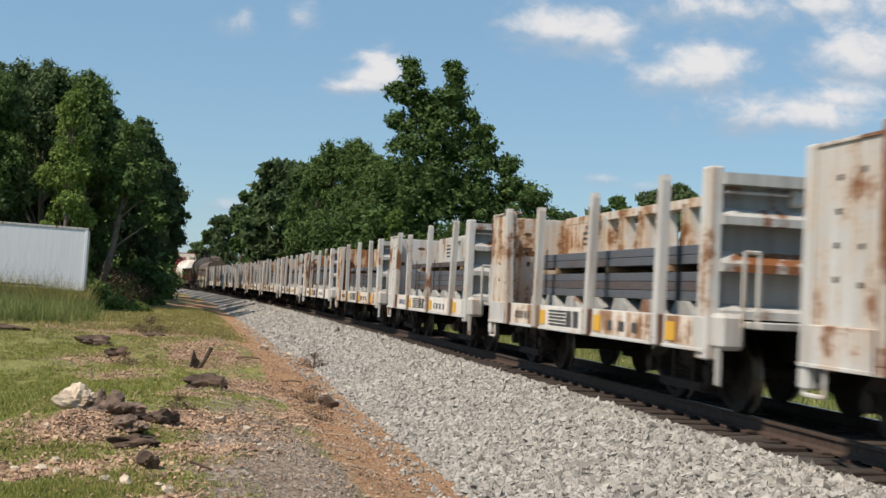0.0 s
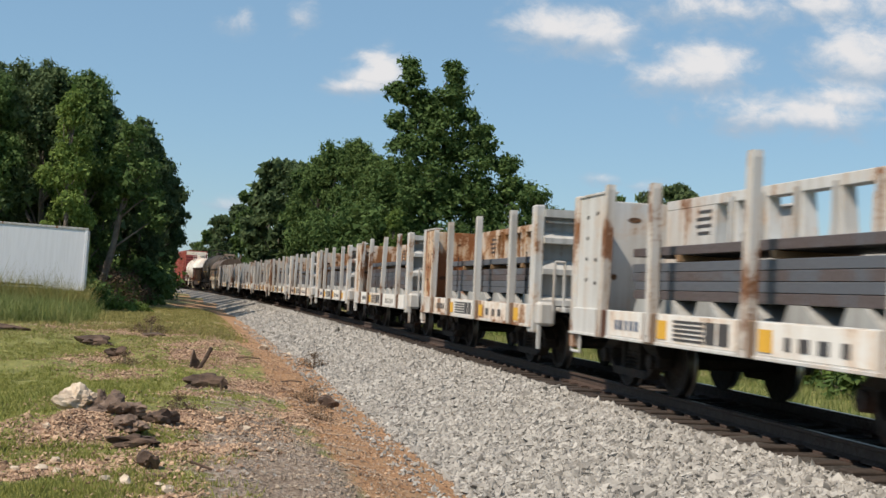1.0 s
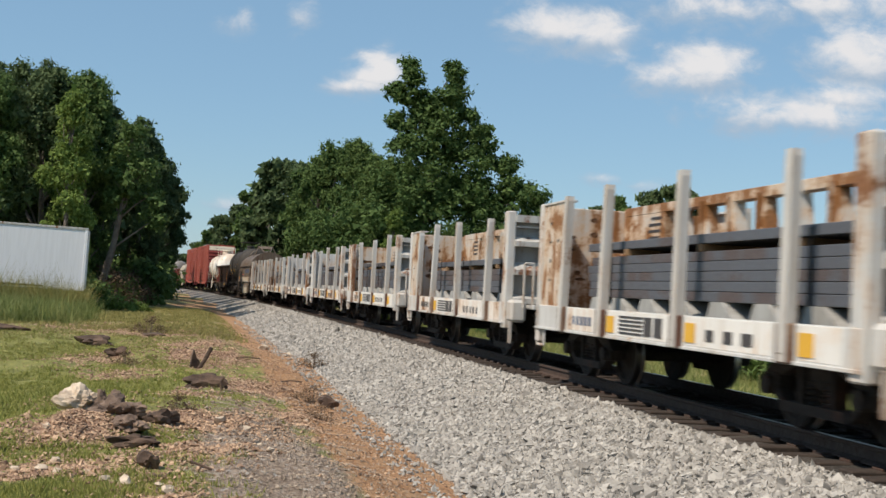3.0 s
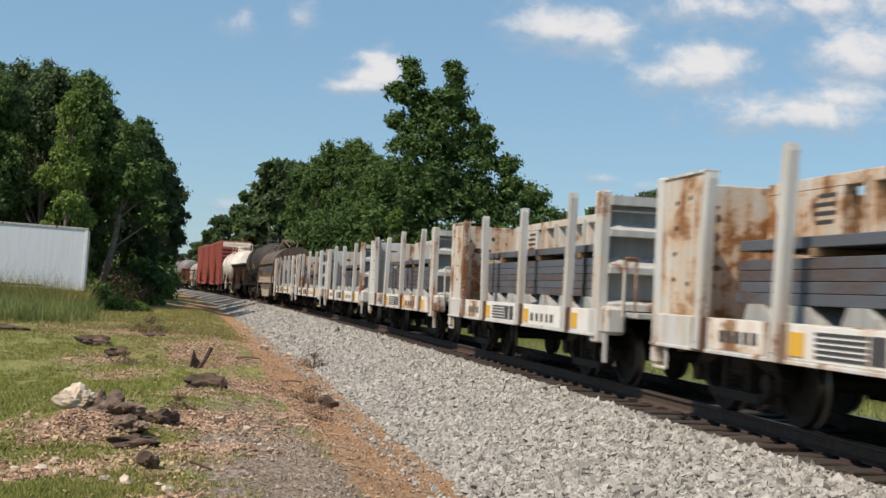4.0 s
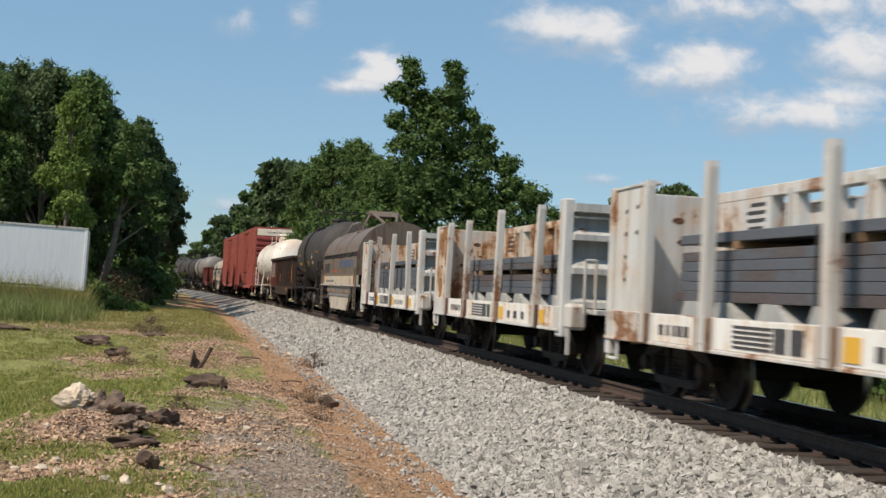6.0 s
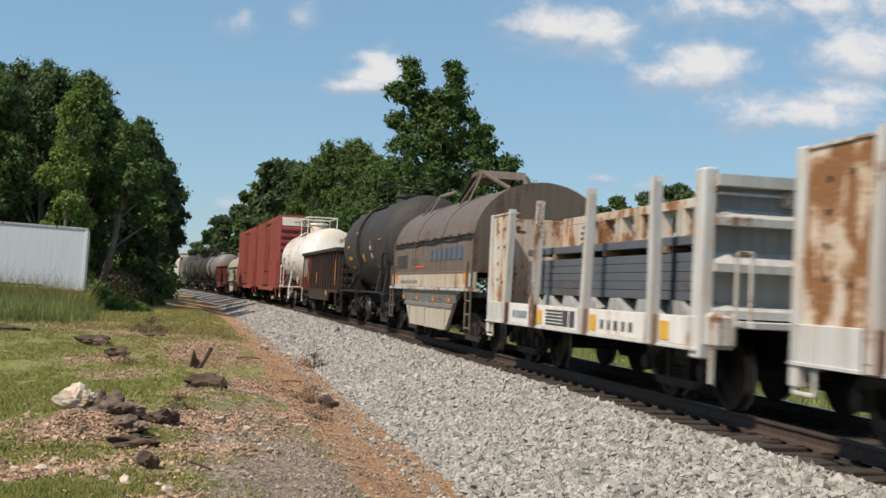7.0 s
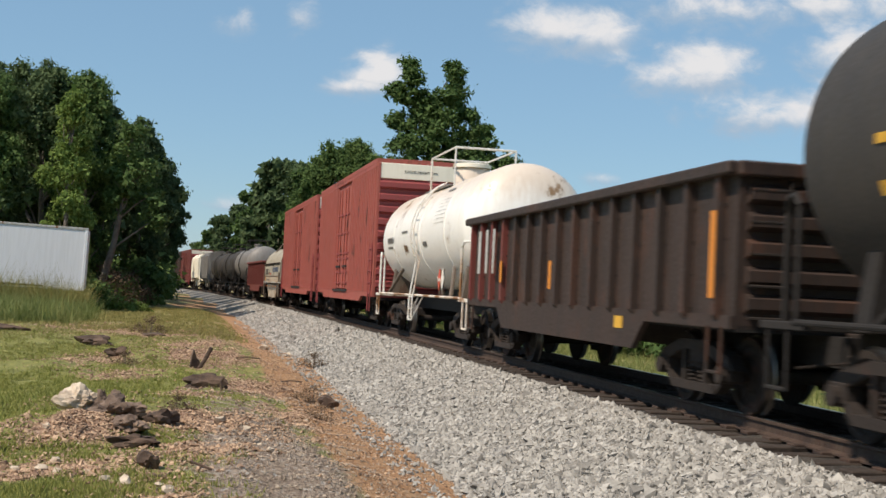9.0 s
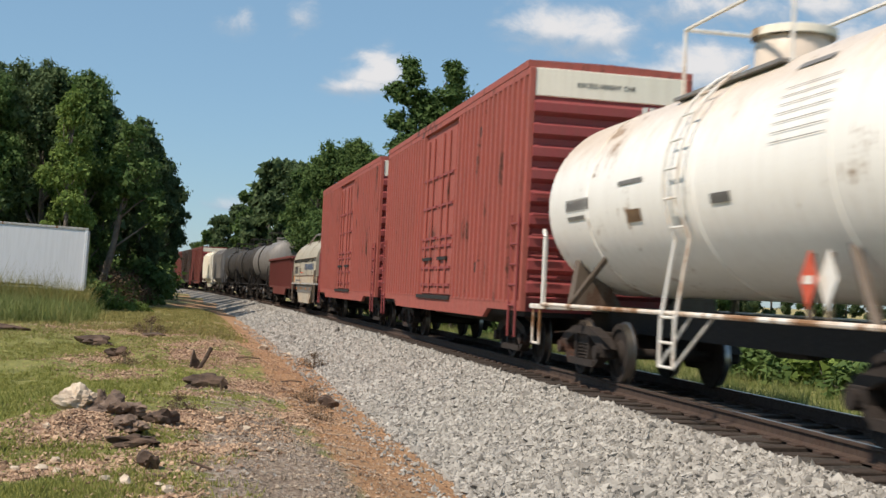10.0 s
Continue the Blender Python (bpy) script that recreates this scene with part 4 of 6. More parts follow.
def tank_wagon(mat, label, L, R, zc, trim, dome="dome", marks="yellow", detail=True):
    wg = thing("tank_wagon", label, "freight wagon")
    h = L / 2
    body = h - 0.2
    left = [(-body + 0.75 * (1 - math.cos(math.pi / 2 * i / 10)), R * math.sin(math.pi / 2 * i / 10)) for i in range(11)]
    bands = []
    for x in (-body + 2.6, -0.4, body - 2.6):
        bands += [(x - 0.04, R), (x - 0.035, R + 0.012), (x + 0.035, R + 0.012), (x + 0.04, R)]
    full = left + bands + [(-x, r) for x, r in left[::-1]]
    shell = part("tank", lathe_x(full, 56, zc), M[mat], wg, smooth=35)
    # manway, walkway, rail
    part("manway", lathe_up(0.46 if dome == "dome" else 0.30, zc + R - 0.12, 0.50 if dome == "dome" else 0.34), M[mat], wg, smooth=40)
    part("manway_lid", lathe_up(0.51 if dome == "dome" else 0.34, zc + R + (0.36 if dome == "dome" else 0.2), 0.12), M["end_white"] if dome == "dome" else M[mat], wg, "rust-stained lid", smooth=40)
    bm = bmesh.new()
    for sd in (-1, 1):
        box(bm, -1.5, 1.5, sd * 0.58, sd * 0.92, zc + R - 0.25, zc + R - 0.21)
    part("walkway", bm, M["under"] if trim == "under" else M["tank_grey"], wg)
    top = zc + R + (0.72 if dome == "dome" else 0.62)
    gl_ = 1.5 if dome == "dome" else 1.1
    gr = part("guard_rail", rods([(-gl_, 0.78, top), (gl_, 0.78, top), (gl_, -0.78, top), (-gl_, -0.78, top), (-gl_, 0.78, top)], 0.028, 6), M[trim], wg)
    for sd in (-1, 1):
        for x in (-gl_, gl_):
            part("post", rod(bmesh.new(), (x, sd * 0.78, zc + R - 0.25), (x, sd * 0.78, top), 0.026, 6), M[trim], gr)
    # ladder over the curve of the shell
    for sd in (-1, 1):
        lad = None
        for dx in (-0.22, 0.22):
            pts = [(dx, sd * (R + 0.10) * math.cos(a), zc + (R + 0.10) * math.sin(a)) for a in np.linspace(1.1, -0.5, 12)]
            pts += [(dx, sd * (R + 0.06), 1.0), (dx, sd * (R + 0.06), 0.45)]
            r_ = part("ladder" if lad is None else "stringer", rods(pts, 0.022, 6), M[trim], lad or wg)
            lad = lad or r_
        for a in list(np.linspace(1.0, -0.4, 7)):
            part("rung", rod(bmesh.new(), (-0.22, sd * (R + 0.10) * math.cos(a), zc + (R + 0.10) * math.sin(a)), (0.22, sd * (R + 0.10) * math.cos(a), zc + (R + 0.10) * math.sin(a)), 0.016, 6), M[trim], lad)
        for z in (1.05, 0.75, 0.46):
            part("rung", rod(bmesh.new(), (-0.22, sd * (R + 0.06), z), (0.22, sd * (R + 0.06), z), 0.018, 6), M[trim], lad)
        for x0, x1 in ((-0.22, -1.0), (0.22, -0.4)):
            part("stay", rod(bmesh.new(), (x0, sd * (R + 0.06), 0.45), (x1, sd * 1.35, 1.08), 0.018, 6), M[trim], lad)
        # side running rail and end handrails
        part("running_rail", rod(bmesh.new(), (-h + 0.7, sd * 1.42, 1.10), (h - 0.7, sd * 1.42, 1.10), 0.03, 8), M[trim], wg)
        for e in (-1, 1):
            part("end_handrail", rods([(e * (h - 0.75), sd * 1.42, 1.08), (e * (h - 0.75), sd * 1.42, 2.2), (e * (h - 0.62), sd * 1.40, 2.32), (e * (h - 0.2), sd * 1.25, 2.32), (e * (h - 0.08), sd * 1.2, 2.2), (e * (h - 0.08), sd * 1.2, 1.08)], 0.03, 8), M[trim], wg)
            part("step", rods([(e * (h - 0.15), sd * 1.4, 1.05), (e * (h - 0.15), sd * 1.4, 0.45), (e * (h - 0.55), sd * 1.4, 0.45), (e * (h - 0.55), sd * 1.4, 1.05)], 0.022, 6), M[trim], wg)
    for e in (-1, 1):
        bm = boxed(e * (h - 0.9), e * h, -1.43, 1.43, 1.02, 1.10, 0.01)
        part("end_platform", bm, M[trim], wg)
        for sd in (-1, 1):
            part("saddle", along_x([(sd * 0.35, 1.05), (sd * 1.22, 1.05), (sd * 1.08, 1.95), (sd * 0.6, 1.5)], e * (h - 1.55) - 0.12, e * (h - 1.55) + 0.12), M["hood"] if trim == "lettering" else M["under"], wg)
            part("brace", rod(bmesh.new(), (e * (h - 2.0), sd * 1.35, 1.1), (e * (h - 3.0), sd * 1.05, zc - R * 0.55), 0.05, 6), M["hood"] if trim == "lettering" else M["under"], wg)
    part("centre_sill", boxed(-h, h, -0.32, 0.32, 0.72, 1.12), M["under"], wg)
    part("brake_reservoir", lathe_x([(-0.9, 0.0), (-0.85, 0.22), (0.0, 0.24), (0.1, 0.0)], 14, 0.86), M["under"], wg)
    add_truck(wg, h - 1.85, detail)
    add_truck(wg, -h + 1.85, detail)
    add_coupler(wg, h + 0.1, 1)
    add_coupler(wg, -h - 0.1, -1)

    # writing that cannot be read: bars bent to the shell
    def decal(x0, x1, a0, a1, m_, name="marking"):
        bm = bmesh.new()
        seg = max(2, int(abs(a1 - a0) / 0.08))
        rr = R + 0.014
        for i in range(seg):
            p0, p1 = a0 + (a1 - a0) * i / seg, a0 + (a1 - a0) * (i + 1) / seg
            bm.faces.new([bm.verts.new((x, rr * math.cos(a), zc + rr * math.sin(a))) for x, a in ((x1, p0), (x0, p0), (x0, p1), (x1, p1))])
        bmesh.ops.solidify(bm, geom=bm.faces[:], thickness=-0.006)
        part(name, bm, M[m_], wg)
    if marks == "yellow":
        for x0, x1, a0, a1, m_ in ((2.6, 3.1, 0.30, 0.36, "yellow"), (2.2, 3.1, 0.0, 0.09, "yellow"), (2.2, 2.9, -0.22, -0.17, "yellow"), (-0.75, -0.25, -0.06, 0.12, "yellow"), (-2.35, -2.0, 0.30, 0.40, "lettering"), (-2.35, -2.0, 0.18, 0.28, "lettering"), (-2.5, -2.1, 0.0, 0.11, "lettering"), (-2.95, -2.8, -0.25, -0.14, "lettering"), (-2.95, -2.8, -0.40, -0.28, "lettering"), (-2.95, -2.8, -0.62, -0.56, "lettering"), (1.0, 1.3, 0.62, 0.68, "yellow"),
                                   (-4.3, -3.75, 0.36, 0.40, "yellow")):
            decal(x0, x1, a0 - 0.36, a1 - 0.36, m_)
        for i in range(6):
            decal(-3.3, -2.45, -0.18 + i * 0.05, -0.164 + i * 0.05, "tank_grey")
    elif marks == "black":
        for i in range(7):
            decal(-3.4, -2.3, 0.1 + i * 0.07, 0.106 + i * 0.07, "tank_grey")
        for j in range(7):
            decal(4.35 - j * 0.16, 4.46 - j * 0.16 , -0.12, 0.0, "tank_grey")
        for x0, x1, a0, a1, m_ in ((3.6, 4.4, -0.06, -0.02, "tank_grey"), (1.2, 2.1, 0.20, 0.24, "tank_grey"), (1.3, 1.8, -0.16, -0.04, "timber"), (-1.4, -0.9, -0.1, -0.02, "tank_grey"), (-2.9, -2.2, 0.88, 0.94, "tank_grey")):
            decal(x0, x1, a0 - 0.16, a1 - 0.16, m_)
        for x, c in ((-3.2, "placard_red"), (-3.55, "lettering")):
            bm = prism([(x - 0.17, 1.50), (x, 1.22), (x + 0.17, 1.50), (x, 1.78)], 1.40, 1.412)
            part("placard", bm, M[c], wg, "diamond placard")
            if c == "placard_red":
                part("placard_band", boxed(x - 0.09, x + 0.09, 1.411, 1.417, 1.46, 1.54), M["lettering"], wg)
            part("placard_post", boxed(x - 0.03, x + 0.03, 1.36, 1.40, 1.10, 1.75), M["hood"], wg)
    return wg


def lathe_up(r, z0, hgt, seg=24):
    bm = bmesh.new()
    rings = [[bm.verts.new((rr * math.cos(6.28318 * i / seg), rr * math.sin(6.28318 * i / seg), z)) for i in range(seg)] for rr, z in ((r, z0), (r, z0 + hgt * 0.8), (r * 0.9, z0 + hgt * 0.95), (r * 0.5, z0 + hgt))]
    for A, B in zip(rings, rings[1:]):
        for i in range(seg):
            j = (i + 1) % seg
            bm.faces.new((A[i], A[j], B[j], B[i]))
    bm.faces.new(rings[-1])
    return bm





def boxcar(mat, end_mat, label, L=15.2, top=5.39, notice=True, detail=True):
    wg = thing("boxcar", label, "freight wagon", "boxcars")
    h = L / 2
    body = part("body", boxed(-h + 0.05, h - 0.05, -1.44, 1.44, 0.95, top - 0.16), M[mat], wg)
    ribp = [(0, 0.0), (0.02, 0.10), (0.15, 0.10), (0.17, 0.0)]
    door0, door1 = -1.75, 1.75
    for sd in (-1, 1):
        rib = mesh_of(upright(ribp, sd, 1.44, 1.10, top - 0.30), M[mat])
        x = -h + 0.15
        while x < h - 0.4:
            if not door0 - 0.3 < x < door1:
                part("side_rib", rib, None, body, at=pose(x, 0, 0))
            x += 0.37
        part("side_sill", prism([(-h, 0.96), (-h + 2.2, 0.96), (-h + 2.6, 0.78), (h - 2.6, 0.78), (h - 2.2, 0.96), (h, 0.96), (h, 1.14), (-h, 1.14)], sd * 1.43, sd * 1.52), M[mat], wg)
        part("top_chord", boxed(-h, h, sd * 1.42, sd * 1.52, top - 0.30, top - 0.16, 0.01), M[mat], wg)
        for i, (a, b_) in enumerate(((door0, -0.02), (0.02, door1))):
            d = part("door", boxed(a, b_, sd * 1.44, sd * 1.485, 1.16, top - 0.42, 0.01), M[mat], wg, "sliding plug door")
            for q in (0.3, 0.7):
                xx = a + (b_ - a) * q
                part("lock_rod", rod(bmesh.new(), (xx, sd * 1.515, 1.2), (xx, sd * 1.515, top - 0.5), 0.026, 6), M[mat], d)
            for z in (1.35, 1.75, 2.25, 2.45, 3.2, 3.9):
                part("door_beam", boxed(a + 0.06, b_ - 0.06, sd * 1.484, sd * 1.52, z, z + 0.06), M["dark_red"] if mat == "box_red" else M[mat], d)
            part("latch", boxed(a + 0.4, b_ - 0.35, sd * 1.49, sd * 1.54, 1.95, 2.03), M["under"], d)
        part("door_track", boxed(door0 - 0.2, door1 + 0.2, sd * 1.45, sd * 1.56, 1.05, 1.14, 0.005), M["under"], wg)
        for e in (-1, 1):
            bm = bmesh.new()
            for i in range(5):
                rod(bm, (e * (h - 0.12), sd * 1.55, 1.05 + i * 0.36), (e * (h - 0.58), sd * 1.55, 1.05 + i * 0.36), 0.02, 6)
            for xx in (0.12, 0.58):
                rod(bm, (e * (h - xx), sd * 1.54, 0.5), (e * (h - xx), sd * 1.54, 2.65), 0.022, 6)
            part("side_ladder", bm, M[end_mat], wg)
        for e in (-1, 1):
            for i, (dx, z) in enumerate(((2.6, 1.75), (2.6, top - 0.9))):
                part("jacking_tab", boxed(e * dx - 0.06 + e * 1.6, e * dx + 0.06 + e * 1.6, sd * 1.48, sd * 1.52, z - 0.1, z + 0.1), M["under"], wg)
    part("roof", along_x([(-1.53, top - 0.17), (1.53, top - 0.17), (1.53, top - 0.04), (0, top - 0.01), (-1.53, top - 0.04)], -h, h), M[mat], wg, "weathered steel roof")
    for e in (-1, 1):
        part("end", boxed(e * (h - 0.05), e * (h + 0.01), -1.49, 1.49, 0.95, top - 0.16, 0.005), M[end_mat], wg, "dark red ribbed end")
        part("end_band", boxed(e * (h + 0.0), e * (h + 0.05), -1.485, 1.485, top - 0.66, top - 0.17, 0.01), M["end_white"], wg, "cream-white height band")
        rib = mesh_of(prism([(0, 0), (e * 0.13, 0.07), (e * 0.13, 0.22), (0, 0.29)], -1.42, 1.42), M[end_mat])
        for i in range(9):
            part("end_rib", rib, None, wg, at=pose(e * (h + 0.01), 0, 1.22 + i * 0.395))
        for sd in (-1, 1):
            part("corner_post", boxed(e * (h - 0.06), e * (h + 0.07), sd * 1.40, sd * 1.51, 0.95, top - 0.17, 0.01), M[mat], wg)
        bm = bmesh.new()
        for i in range(6):
            rod(bm, (e * (h + 0.18), 0.9, 1.2 + i * 0.36), (e * (h + 0.18), 1.38, 1.2 + i * 0.36), 0.02, 6)
        part("end_ladder", bm, M[end_mat], wg)
    if notice:
        for txt, size, yy, zz, mm in (("EXCESS HEIGHT CAR", 0.115, 0.0, top - 0.46, "black_mark"),):
            cu_ = bpy.data.curves.new("notice", "FONT")
            cu_.body, cu_.size, cu_.align_x, cu_.extrude = txt, size, "CENTER", 0.003
            tmp = bpy.data.objects.new("notice", cu_)
            scene.collection.objects.link(tmp)
            dep = bpy.context.evaluated_depsgraph_get()
            me_ = bpy.data.meshes.new_from_object(tmp.evaluated_get(dep))
            bpy.data.objects.remove(tmp)
            me_.materials.clear()
            me_.materials.append(M[mm])
            part("height_notice", me_, None, wg, "black stencilled words EXCESS HEIGHT CAR", at=pose(-h - 0.055, yy + 0.1, zz, 90, 0, -90))
        letter = bmesh.new()
        for i in range(6):
            box(letter, -h - 0.145, -h - 0.138, -0.55 - i * 0.14 - 0.1, -0.55 - i * 0.14, 4.53, 4.65)
        part("end_number", letter, M["lettering"], wg)
    part("floor", boxed(-h, h, -1.4, 1.4, 0.86, 0.96), M["under"], wg)
    part("centre_sill", boxed(-h - 0.3, h + 0.3, -0.3, 0.3, 0.6, 0.9), M["under"], wg)
    add_truck(wg, h - 2.0, detail)
    add_truck(wg, -h + 2.0, detail)
    add_coupler(wg, h + 0.25, 1)
    add_coupler(wg, -h - 0.25, -1)
    return wg


def upright(profile, sd, y0, z0, z1):
    bm = bmesh.new()
    a = [bm.verts.new((x, sd * (y0 + y), z0)) for x, y in profile]
    c = [bm.verts.new((x, sd * (y0 + y), z1)) for x, y in profile]
    n = len(profile)
    fs = [bm.faces.new((a[i], a[(i + 1) % n], c[(i + 1) % n], c[i])) for i in range(n)] + [bm.faces.new(a), bm.faces.new(c)]
    bmesh.ops.recalc_face_normals(bm, faces=fs)
    return bm


def wavy(x0, x1, y0, y1, z, hgt, amp, wave):
    """A strip along x whose height rises and dips."""
    xs = np.arange(x0, x1 + 0.01, wave / 8)
    up = [(x, z + amp * math.sin(6.28318 * x / wave) + 0.4 * amp * math.sin(2.1 * x)) for x in xs]
    bm = bmesh.new()
    for (a, za), (b_, zb) in zip(up, up[1:]):
        v = [bm.verts.new(p) for p in ((a, y0, za), (b_, y0, zb), (b_, y0, zb + hgt), (a, y0, za + hgt), (a, y1, za), (b_, y1, zb), (b_, y1, zb + hgt), (a, y1, za + hgt))]
        for f in ((0, 1, 2, 3), (7, 6, 5, 4), (3, 2, 6, 7), (0, 4, 5, 1)):
            bm.faces.new([v[i] for i in f])
    bmesh.ops.remove_doubles(bm, verts=bm.verts[:], dist=0.0005)
    bmesh.ops.recalc_face_normals(bm, faces=bm.faces[:])
    return bm


def coil_wagon(hood_mat, side_mat, label, L=10.3, detail=True):
    wg = thing("coil_wagon", label, "freight wagon")
    h = L / 2
    R, zc = 1.44, 2.36
    # hood: upright sides and a barrel top, closed ends
    arc = [(-1.46, 1.66), (-1.46, 2.44)] + [(-R * math.cos(a), zc + 1.22 * math.sin(a)) for a in np.linspace(0.12, math.pi - 0.12, 22)] + [(1.46, 2.44), (1.46, 1.66)]
    hl = h - 0.28
    hood = part("hood", along_x(arc, -hl, hl), M[hood_mat], wg, "weathered brown-grey steel hood", smooth=30)
    for x in (-hl + 0.02, -hl * 0.33, hl * 0.33, hl - 0.02):
        ring = [(y * 1.012, zc + (z - zc) * 1.012 if z > zc else z) for y, z in arc]
        part("hood_band", along_x(ring, x - 0.04, x + 0.04), M[hood_mat], hood, smooth=30)
    for sd in (-1, 1):
        part("hood_seam", wavy(-hl, hl, sd * 1.455, sd * 1.50, 2.44, 0.022, 0.012, 1.5), M["under"], hood)
        part("hood_seam", wavy(-hl, hl, sd * 1.455, sd * 1.49, 2.36, 0.022, 0.016, 2.2), M["under"], hood)
        lug = mesh_of(boxed(-0.06, 0.06, sd * 1.45, sd * 1.53, -0.02, 0.035, 0.008), M["hood"])
        for i in range(11):
            part("seam_lug", lug, None, hood, at=pose(-hl + 0.4 + i * 0.9, 0, 2.47))
        part("hood_edge", boxed(-hl, hl, sd * 1.46, sd * 1.485, 1.645, 1.685, 0.006), M["pocket"], hood, "rusty lower edge of the hood")
        for x in (-3.3, -1.1, 2.0):
            part("side_seam", boxed(x - 0.03, x + 0.03, sd * 1.455, sd * 1.468, 1.69, 2.34, 0.004), M["hood"], hood)
    # lifting frame: V legs on the hood, a plate over its middle
    tp = zc + 1.22
    for x in (3.1, -1.45):
        for sd in (-1, 1):
            top_z = tp + (0.26 if x > 0 else 0.45)
            part("frame_leg", rods([(x - 0.45, sd * 0.95, tp - 0.32), (x - 0.08, sd * 0.55, top_z), (x + 0.08, sd * 0.55, top_z), (x + 0.45, sd * 0.95, tp - 0.32)], 0.028, 6), M["hood"], hood)
    for sd in (-1, 1):
        part("frame_rail", boxed(1.5, 3.3, sd * 0.50 - 0.05, sd * 0.50 + 0.05, tp + 0.20, tp + 0.28, 0.01), M["tank_grey"], hood)
    part("lifting_plate", prism([(-0.55, tp + 0.56), (-1.35, tp + 0.56), (-1.6, tp + 0.36), (-1.35, tp + 0.46), (-0.55, tp + 0.46), (-0.3, tp + 0.34)], -0.55, 0.55), M["hood"], hood)
    for sd in (-1, 1):
        part("frame_bar", rods([(-0.5, sd * 0.5, tp + 0.46), (0.5, sd * 0.6, tp - 0.06)], 0.05, 6), M["under"], hood)
        part("frame_bar", rods([(-1.4, sd * 0.5, tp + 0.50), (-2.9, sd * 0.2, tp + 0.02)], 0.05, 6), M["hood"], hood)
    # body: cream band, ribbed grey band, deep well
    for sd in (-1, 1):
        part("side_band", boxed(-h + 0.1, h - 0.1, sd * 1.40, sd * 1.47, 1.32, 1.655, 0.01), M[side_mat], wg, "dirty cream side band")
        part("ledge", boxed(-h, h, sd * 1.35, sd * 1.52, 1.25, 1.315, 0.01), M["grey_paint"], wg)
        part("well_side", prism([(-h + 2.9, 0.36), (h - 2.9, 0.36), (h - 2.1, 1.0), (h - 1.6, 1.245), (-h + 1.6, 1.245), (-h + 2.1, 1.0)], sd * 1.34, sd * 1.42), M[side_mat], wg)
        for i in range(4):
            part("grey_stripe", wavy(-h + 1.75, h - 1.75, sd * 1.415, sd * 1.445, 0.99 + i * 0.062, 0.03, 0.011, 1.1), M["tank_grey"], wg, "wavy grey painted stripe")
        part("grey_stripe", wavy(-h + 2.1, h - 2.1, sd * 1.415, sd * 1.445, 0.86, 0.085, 0.011, 1.1), M["tank_grey"], wg, "broad wavy grey stripe")
        for x in (3.1, 1.2, -0.9, -2.7):
            part("marker", boxed(x - 0.10, x + 0.10, sd * 1.446, sd * 1.458, 1.0, 1.10), M["orange"], wg, "orange reflector panel")
        for x in (-2.2, 0.2, 2.3):
            part("panel_seam", boxed(x - 0.015, x + 0.015, sd * 1.42, sd * 1.428, 0.38, 0.84), M["pocket"], wg)
        for e in (-1, 1):
            bm = bmesh.new()
            for i in range(4):
                rod(bm, (e * (h - 0.15), sd * 1.5, 0.5 + i * 0.28), (e * (h - 0.6), sd * 1.5, 0.5 + i * 0.28), 0.02, 6)
            for dx in (0.15, 0.6):
                rod(bm, (e * (h - dx), sd * 1.5, 0.45), (e * (h - dx), sd * 1.5, 1.9), 0.024, 6)
            part("ladder", bm, M["hood"], wg)
            part("marker", boxed(e * (h - 0.9) - 0.11, e * (h - 0.9) + 0.11, sd * 1.472, sd * 1.485, 1.42, 1.68), M["orange"], wg, "orange reflector panel")
    letter_bars(wg, "worn_letters", -3.9, -0.1, 1.468, 1.95, 2.40, "blue_mark", 1, 7, 3, wid=0.72)
    letter_bars(wg, "red_writing", 0.3, 1.5, 1.468, 1.80, 1.88, "placard_red", 1, 4, 6, wid=0.9)
    letter_bars(wg, "worn_number", 1.2, 3.6, 1.475, 1.40, 1.54, "tank_grey", 1, 9, 4)
    letter_bars(wg, "small_lettering", 1.3, 2.2, 1.468, 1.88, 2.1, "hood", 2, 5, 5)
    striped_mark(wg, 2.75, 4.3, 1.468, 1.80, 2.18, 5, "black_mark")
    part("deck", boxed(-h, h, -1.38, 1.38, 1.14, 1.25), M["under"], wg)
    part("centre_sill", boxed(-h - 0.4, h + 0.4, -0.3, 0.3, 0.62, 1.12), M["under"], wg)
    add_truck(wg, h - 1.6, detail)
    add_truck(wg, -h + 1.6, detail)
    add_coupler(wg, h + 0.35, 1)
    add_coupler(wg, -h - 0.35, -1)
    return wg


